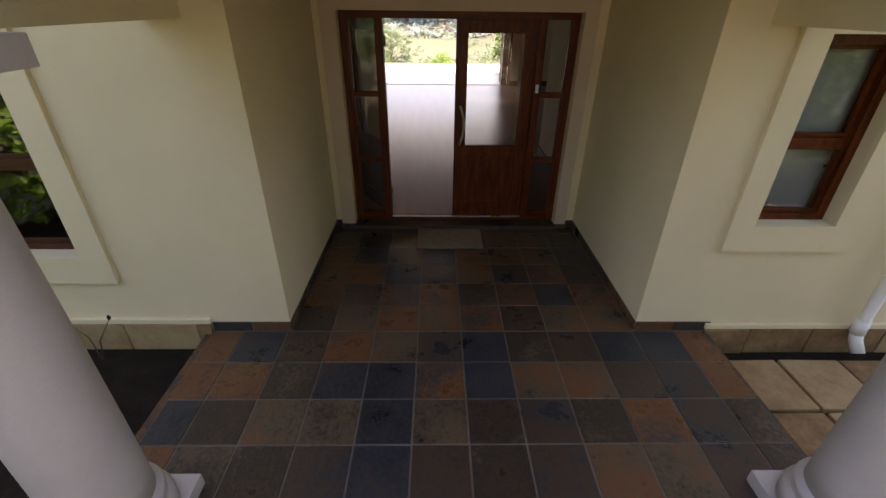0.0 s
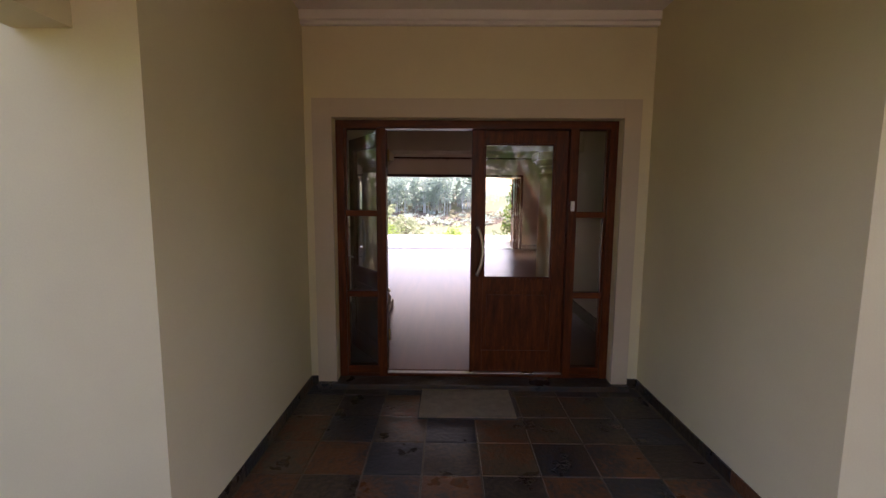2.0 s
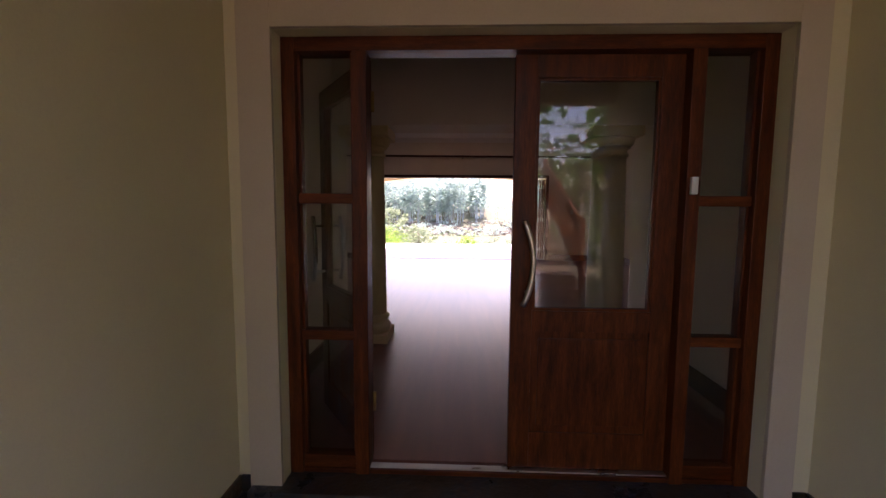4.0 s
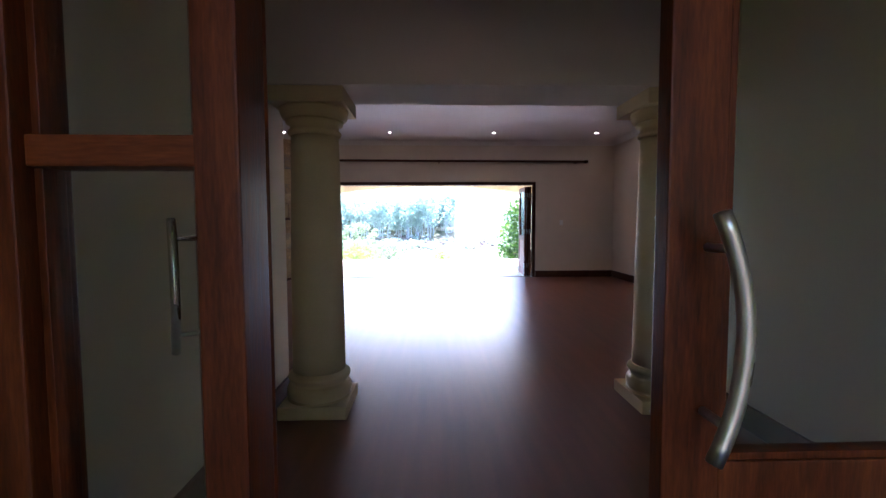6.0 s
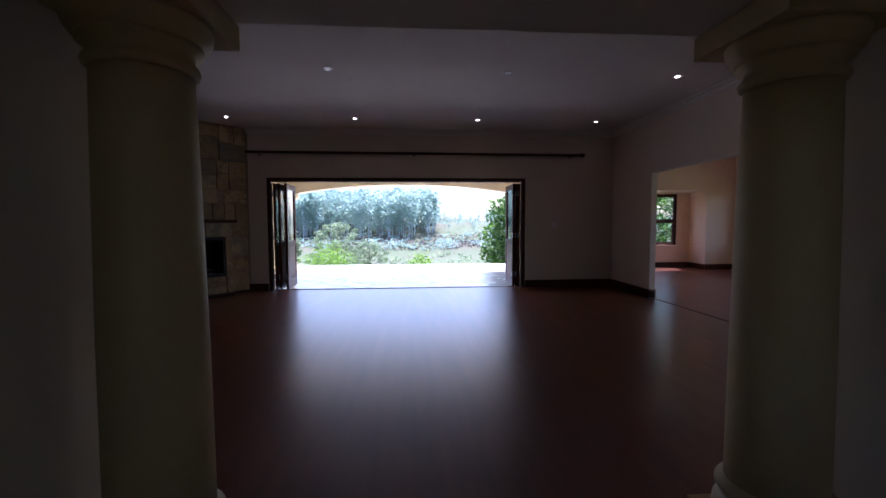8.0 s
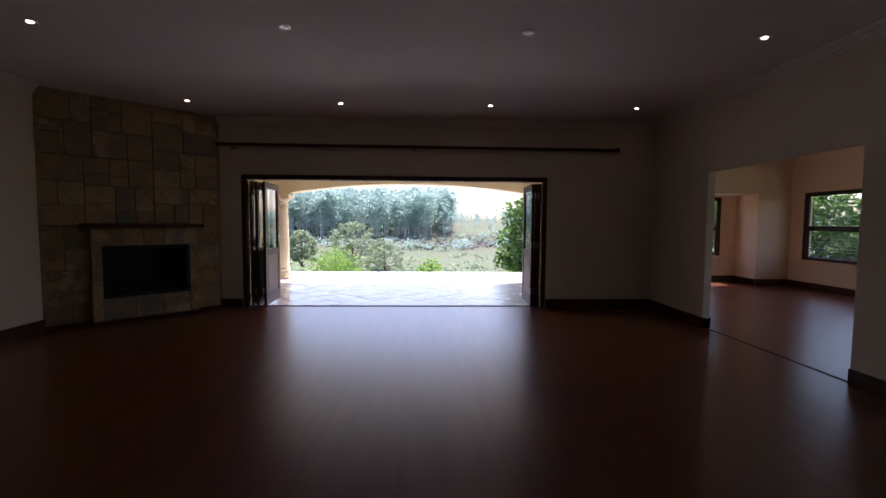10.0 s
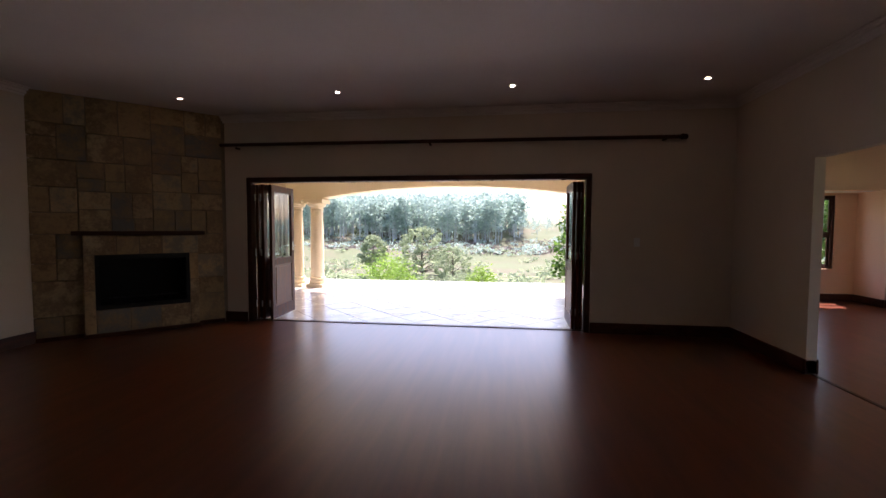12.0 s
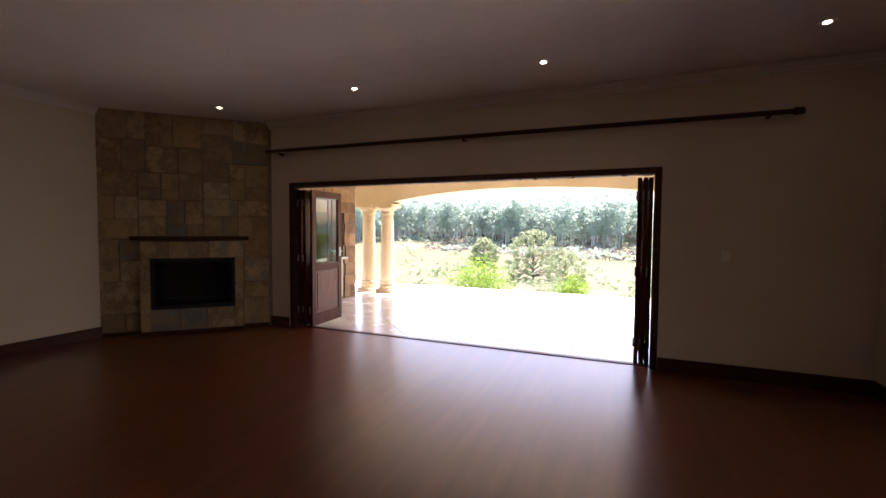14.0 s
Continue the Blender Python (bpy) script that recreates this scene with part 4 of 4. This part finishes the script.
# ---- windows ----
def sash_window(name, w, h, label, blind=None, mat=WOOD, pane=GLASS):
    """A two-sash timber window: x from 0 to w, z from 0 to h, outside towards -y."""
    t = thing(name, label, "window", kind="structure")
    f = 0.06
    for a0, a1, c0, c1 in ((0, f, 0, h), (w - f, w, 0, h), (f, w - f, 0, f), (f, w - f, h - f, h)):
        part("frame", box(a0, a1, -0.05, 0.05, c0, c1, 0.004), mat, t)
    m = h * 0.47
    part("meeting_rail", box(f, w - f, -0.03, 0.03, m - 0.025, m + 0.025, 0.004), mat, t)
    for c0, c1, y in ((f, m - 0.025, -0.012), (m + 0.025, h - f, 0.012)):
        s = 0.028
        sh = bmesh.new()
        for a0, a1, d0, d1 in ((f, f + s, c0, c1), (w - f - s, w - f, c0, c1), (f + s, w - f - s, c0, c0 + s), (f + s, w - f - s, c1 - s, c1)):
            box(a0, a1, y - 0.018, y + 0.018, d0, d1, 0.003, bm=sh)
        part("sash", sh, mat, t)
        p = part("pane", box(f + s, w - f - s, y - 0.003, y + 0.003, c0 + s, c1 - s), pane, t, "clear glass")
        p.visible_shadow = False
    if blind:
        part("blind", box(f, w - f, 0.07, 0.075, f * 0.5, h - f), blind, t, "closed grey roller blind")
    return t


w1 = sash_window("window_1", 0.56, 1.20, "red timber sash window with a drawn grey blind", BLIND)
w1.matrix_world = pose(2.81, -1.82, 0.93)
w2 = sash_window("window_2", 0.72, 1.38, "dark timber sash window reflecting green leaves", None, WOOD_DARK, GLASS_COATED)
w2.matrix_world = pose(-2.60, -1.82, 0.67)
w3 = sash_window("window_3", 1.07, 1.48, "dark timber sash window in the bay", None, WOOD_DARK)
w3.matrix_world = pose(8.27, 12.80, 0.72, 0, 0, 180)
w4 = sash_window("window_4", 1.70, 1.53, "dark timber sash window with thin open blind slats", None, WOOD_DARK)
w4.matrix_world = pose(9.52, 9.95, 0.72, 0, 0, 90)
# Unseen windows on the right wall, added for more daylight indoors.
for y, w in ((6.8, 2.5), (2.7, 3.7)):
    wn = sash_window("window_fill_right", w, 2.65, "unseen dark timber sash window, added to light the side room", None, WOOD_DARK)
    wn.matrix_world = pose(9.52, y, 0.10, 0, 0, 90)
# Unseen back window, added so that sun reaches the side room floor.
wn = sash_window("window_fill_back", 1.45, 2.1, "unseen dark timber sash window, added to light the side room", None, WOOD_DARK)
wn.matrix_world = pose(6.40, 12.1, 0.3, 0, 0, 180)
vb = thing("venetian_blind", "fine open venetian blind in the sash window", "blind")
for i in range(20):
    b = box(-0.0007, 0.0007, 10.02, 11.58, -0.011, 0.011)
    bmesh.ops.transform(b, matrix=Matrix.Translation((9.447, 0, 0.80 + i * 0.07)) @ Matrix.Rotation(radians(78), 4, 'Y'), verts=b.verts)
    part("slat", b, BLACK, vb)
for y in (10.3, 11.3):
    part("cord", tube([(9.447, y, 0.78), (9.447, y, 2.2)], 0.0015, 5), BLACK, vb)
part("head_rail", box(9.43, 9.448, 10.02, 11.58, 2.2, 2.23, 0.003), BLACK, vb)
for nm, x0, x1, z0, z1, w in (("trim_window_right", 2.81, 3.37, 0.93, 2.13, 0.17), ("trim_window_left", -2.60, -1.88, 0.67, 2.05, 0.19)):
    bm = bmesh.new()
    for a, b, c, d in holed(x0 - w, x1 + w, z0 - w - 0.02, min(z1 + w, 2.168), [(x0, x1, z0, z1)]):
        box(a, b, -1.985, -1.951, c, d, bm=bm)
    whole(nm, bm, PLASTER_OUT, "raised cream plaster band around a window", "trim", "structure")
    whole("window_sill_outside", box(x0, x1, -1.988, -1.83, z0 - 0.004, z0 + 0.012, 0.003), PLASTER_OUT, "cream plaster window sill", "window sill", "structure")
for nm, b in (("window_sill_bay", (7.16, 8.31, 12.69, 12.76, 0.70, 0.722)), ("window_sill_side", (9.42, 9.49, 9.91, 11.69, 0.70, 0.722))):
    whole(nm, box(*b, 0.004), PEACH_BOUNCE, "painted window sill", "window sill", "structure")

# ---- porch surroundings ----
dp2 = thing("downpipe", "white plastic downpipe on the front wall", "downpipe")
part("pipe", tube([(3.93, -2.03, 2.9), (3.93, -2.03, 0.10), (3.93, -2.05, 0.04)], 0.04, 16), WHITE, dp2, "", True)
part("socket", tube([(3.93, -2.03, 0.16), (3.93, -2.03, 0.03)], 0.05, 16), WHITE, dp2, "", True)
part("shoe", tube([(3.93, -2.03, 0.05), (3.93, -2.05, -0.02), (3.93, -2.12, -0.10)], 0.045, 16), WHITE, dp2, "", True)
for z in (0.9, 2.0):
    part("bracket", box(3.88, 3.98, -2.08, -1.95, z, z + 0.025, 0.003), WHITE, dp2)
pl = thing("plinth_stone", "sandstone plinth along the foot of the front wall", "plinth", kind="structure")
part("ledge", box(2.75, 8.0, -1.985, -1.951, 0.03, 0.075, 0.008), PLASTER_OUT, pl, "cream plaster ledge")
part("ledge", box(-6.0, -1.12, -1.985, -1.951, 0.08, 0.13, 0.008), PLASTER_OUT, pl, "cream plaster ledge")
rp = random.Random(8)
for x0, x1, zt in ((2.75, 7.0, 0.028), (-4.0, -1.125, 0.078)):
    x = x0
    while x < x1:
        w = rp.uniform(0.3, 0.6)
        part("stone", box(x + 0.004, min(x + w, x1) - 0.004, -1.982 - rp.uniform(0, 0.012), -1.951, zt - rp.uniform(0.34, 0.4), zt, 0.012), SAND, pl)
        x += w
whole("planter_soil", box(-4.5, -1.13, -6.0, -1.955, -0.55, -0.17), SOIL, "dark bare soil in a sunken bed beside the porch", "soil", "structure")
bm = box(-1.18, -1.125, -6.0, -1.96, -0.5, -0.012)
box(2.745, 2.78, -6.0, -1.96, -0.5, -0.012, bm=bm)
whole("porch_edge", bm, SLATE, "dark slate edge of the porch floor", "edge", "structure")
twig = thing("twig", "thin dry twig by the wall", "twig")
part("stem", tube([(-1.95, -2.10, -0.18), (-1.93, -2.08, 0.0), (-1.80, -2.06, 0.20)], [0.006, 0.005, 0.003], 6), BARK, twig, "", True)
part("bud", lathe([(0.002, 0.19), (0.012, 0.20), (0.013, 0.215), (0.002, 0.235)], -1.80, -2.06, 10), SOIL, twig, "", True)
part("stem", tube([(-1.96, -2.10, -0.18), (-2.02, -2.06, 0.02), (-2.10, -2.05, 0.10)], [0.006, 0.004, 0.003], 6), BARK, twig, "", True)

# garden steps that come down to the porch, with a timber balustrade
RISE, GOING, FOOT_Y = 0.165, 0.42, -4.45
st = thing("garden_steps", "slate-clad garden steps rising away from the porch", "steps", kind="structure")
for i in range(9):
    y = FOOT_Y - GOING * i
    part("step", box(-0.85, 2.45, y - GOING, y, 0.002 if i < 4 else RISE * (i - 3), RISE * (i + 1) - 0.02, 0.004), MORTAR, st, "plastered riser")
    for k in range(10):
        x = -0.85 + 0.33 * k
        part("tread_tile", box(x + 0.004, x + 0.326, y - GOING + 0.012, y + 0.012, RISE * (i + 1) - 0.018, RISE * (i + 1), 0.003), SLATE, st)
part("landing", box(-0.85, 2.45, -10.4, FOOT_Y - GOING * 9, -0.7, RISE * 9), MORTAR, st, "plastered landing")
part("stringer_wall", box(2.46, 2.72, -10.4, FOOT_Y - GOING * 9, -0.7, RISE * 9 + 0.1), PLASTER_OUT, st, "cream plastered side wall")
bl = thing("balustrade", "red timber balustrade beside the garden steps", "balustrade")
slope = RISE / GOING
for i in range(21):
    y = -5.2 - i * 0.16
    foot = (FOOT_Y - y) * slope + 0.12
    part("baluster", box(2.57, 2.61, y - 0.02, y + 0.02, foot, foot + 0.80, 0.004), WOOD, bl)
for nm, up, rad in (("handrail", 0.94, 0.035), ("bottom_rail", 0.12, 0.05)):
    part(nm, tube([(2.59, -5.05, 0.6 * slope + up), (2.59, -8.5, (FOOT_Y + 8.5) * slope + up)], rad, 10), WOOD, bl, "", True)
for y in (-5.05, -8.5):
    part("post", box(2.555, 2.625, y - 0.035, y + 0.035, 0.0 if y > -6 else RISE * 9 + 0.1, (FOOT_Y - y) * slope + 1.02, 0.006), WOOD, bl)

# braai of stone on the terrace
br = thing("stone_braai", "stone-clad outdoor barbecue with a dark opening and a counter", "barbecue")
core = bmesh.new()
for a, b, c, d in holed(10.35, 12.72, 0.0, 2.86, [(11.15, 12.28, 0.93, 1.95)]):
    box(-4.5, -3.43, a, b, c, d, bm=core)
part("core", core, MORTAR, br)
part("back", box(-4.45, -4.40, 11.15, 12.28, 0.93, 1.95), BLACK, br, "black back of the opening")
part("counter", box(-3.8, -3.36, 11.05, 12.36, 0.90, 0.955, 0.008), TERRACE_TILE, br, "grey stone counter")
part("cupboard", box(-3.42, -3.395, 11.25, 12.2, 0.06, 0.88, 0.004), PLASTER_OUT, br, "cream cupboard front")
rb = random.Random(4)
rows_z = [0, 0.28, 0.52, 0.8, 0.93, 1.2, 1.5, 1.72, 1.95, 2.2, 2.5, 2.86]
for z0, z1 in zip(rows_z, rows_z[1:]):
    y = 10.35
    while y < 12.72:
        ye = min(12.72, y + rb.uniform(0.2, 0.42))
        if ye > 12.5:
            ye = 12.72
        lo, hi = y, ye
        if 0.93 <= z0 < 1.95 or z0 < 0.9:
            if lo < 11.15 < hi:
                hi = 11.15
            if lo < 12.28 < hi:
                lo = 12.28
            if lo >= 11.15 and hi <= 12.28:
                y = ye
                continue
        if hi - lo > 0.05:
            part("stone", box(-3.44, -3.405 + rb.uniform(0, 0.015), lo + 0.004, hi - 0.004, z0 + 0.004, z1 - 0.004, 0.008), SAND, br)
        y = ye
    part("stone", box(-4.2, -3.43, 12.7, 12.735, z0 + 0.004, z1 - 0.004, 0.008), SAND, br)

# ---- tiles of the porch, the paving beside it and the terrace ----
tile_meshes = {}


def tile(parent, x0, x1, y0, y1, z, mat, rz=0.0, name="tile", th=0.012, bev=0.004):
    key = (round(x1 - x0, 3), round(y1 - y0, 3), mat.name)
    if key not in tile_meshes:
        b = box(-key[0] / 2, key[0] / 2, -key[1] / 2, key[1] / 2, -th, 0, bev)
        me = bpy.data.meshes.new(name)
        b.to_mesh(me)
        b.free()
        me.materials.append(mat)
        tile_meshes[key] = me
    ob = new(name, tile_meshes[key])
    ob.location = ((x0 + x1) / 2, (y0 + y1) / 2, z)
    ob.rotation_euler = (0, 0, rz)
    ob.parent = parent


rt = random.Random(3)
pf = thing("floor_porch", "multicoloured slate tile floor of the porch", "floor", kind="structure")
bm = box(-1.125, 2.745, -6.0, -1.952, -0.3, -0.005)
box(-0.52, 2.20, -1.952, -0.12, -0.3, -0.006, bm=bm)
part("grout_bed", bm, GROUT, pf, "pale brown grout")
X0, Y0T, PX, PY, G = 0.135 - 0.34 * 4, 0.04, 0.34, 0.335, 0.005
xs = [X0 + PX * i for i in range(13)]
for j in range(18):
    ya, yb = Y0T - PY * (j + 1), Y0T - PY * j
    if ya < -6.0:
        break
    lo, hi = (-0.508, 2.188) if yb > -1.7 else (-1.125, 2.745)
    for a, b in zip(xs, xs[1:]):
        a, b = max(a, lo), min(b, hi)
        if b - a < 0.03:
            continue
        tile(pf, a + G, b - G, ya + G, yb - G, rt.uniform(-0.0012, 0.0012), SLATE)
pv = thing("pavement_side", "rough sandstone slabs beside the porch", "pavement", kind="structure")
part("bed", box(2.78, 8.0, -6.0, -1.955, -0.4, -0.215), SOIL, pv, "dark gravel bed")
for i in range(8):
    for j in range(5):
        if i + j < 11:
            x, y = 2.80 + i * 0.49, -2.12 - 0.50 * (j + 1)
            tile(pv, x + 0.012, x + 0.478, y + 0.012, y + 0.488, -0.155 + rt.uniform(-0.006, 0.006), SAND, rt.uniform(-0.02, 0.02), "slab", 0.06, 0.014)
tf2 = thing("floor_terrace", "pale stone tile floor of the terrace laid diagonally", "floor", kind="structure")
part("grout_bed", box(-6.6, 4.66, 9.44, 15.2, -0.5, -0.006), TERRACE_GROUT, tf2, "grey grout")
s = 0.60
d = s * math.sqrt(0.5)
for i in range(-9, 9):
    for j in range(0, 15):
        cx, cy = -0.6 + 2 * d * i + (d if j % 2 else 0), 9.44 + d * j
        if -6.15 < cx < 4.25 and cy < 14.5:
            tile(tf2, cx - s / 2 + 0.003, cx + s / 2 - 0.003, cy - s / 2 + 0.003, cy + s / 2 - 0.003, rt.uniform(-0.0006, 0.0006), TERRACE_TILE, math.pi / 4, th=0.012, bev=0.002)
for i in range(19):
    tile(tf2, -6.6 + i * 0.592 + 0.003, -6.6 + (i + 1) * 0.592 - 0.003, 14.925, 15.19, 0.004, TERRACE_TILE, th=0.012, bev=0.003)

# ---- floor boards ----
for ob, x0, x1, y0, y1, z in FLOORS:
    x, rng = x0, random.Random(5)
    while x < x1 - 1e-4:
        xe, y = min(x + 0.193, x1), y0
        cut = rng.choice((0.3, 0.6, 0.9, 1.2))
        while y < y1 - 1e-4:
            ye = min(y + cut, y1)
            cut = 1.28
            tile(ob, x, xe, y, ye, z, FLOOR_WOOD, 0.0, "board", 0.008, 0.0)
            y = ye
        x = xe
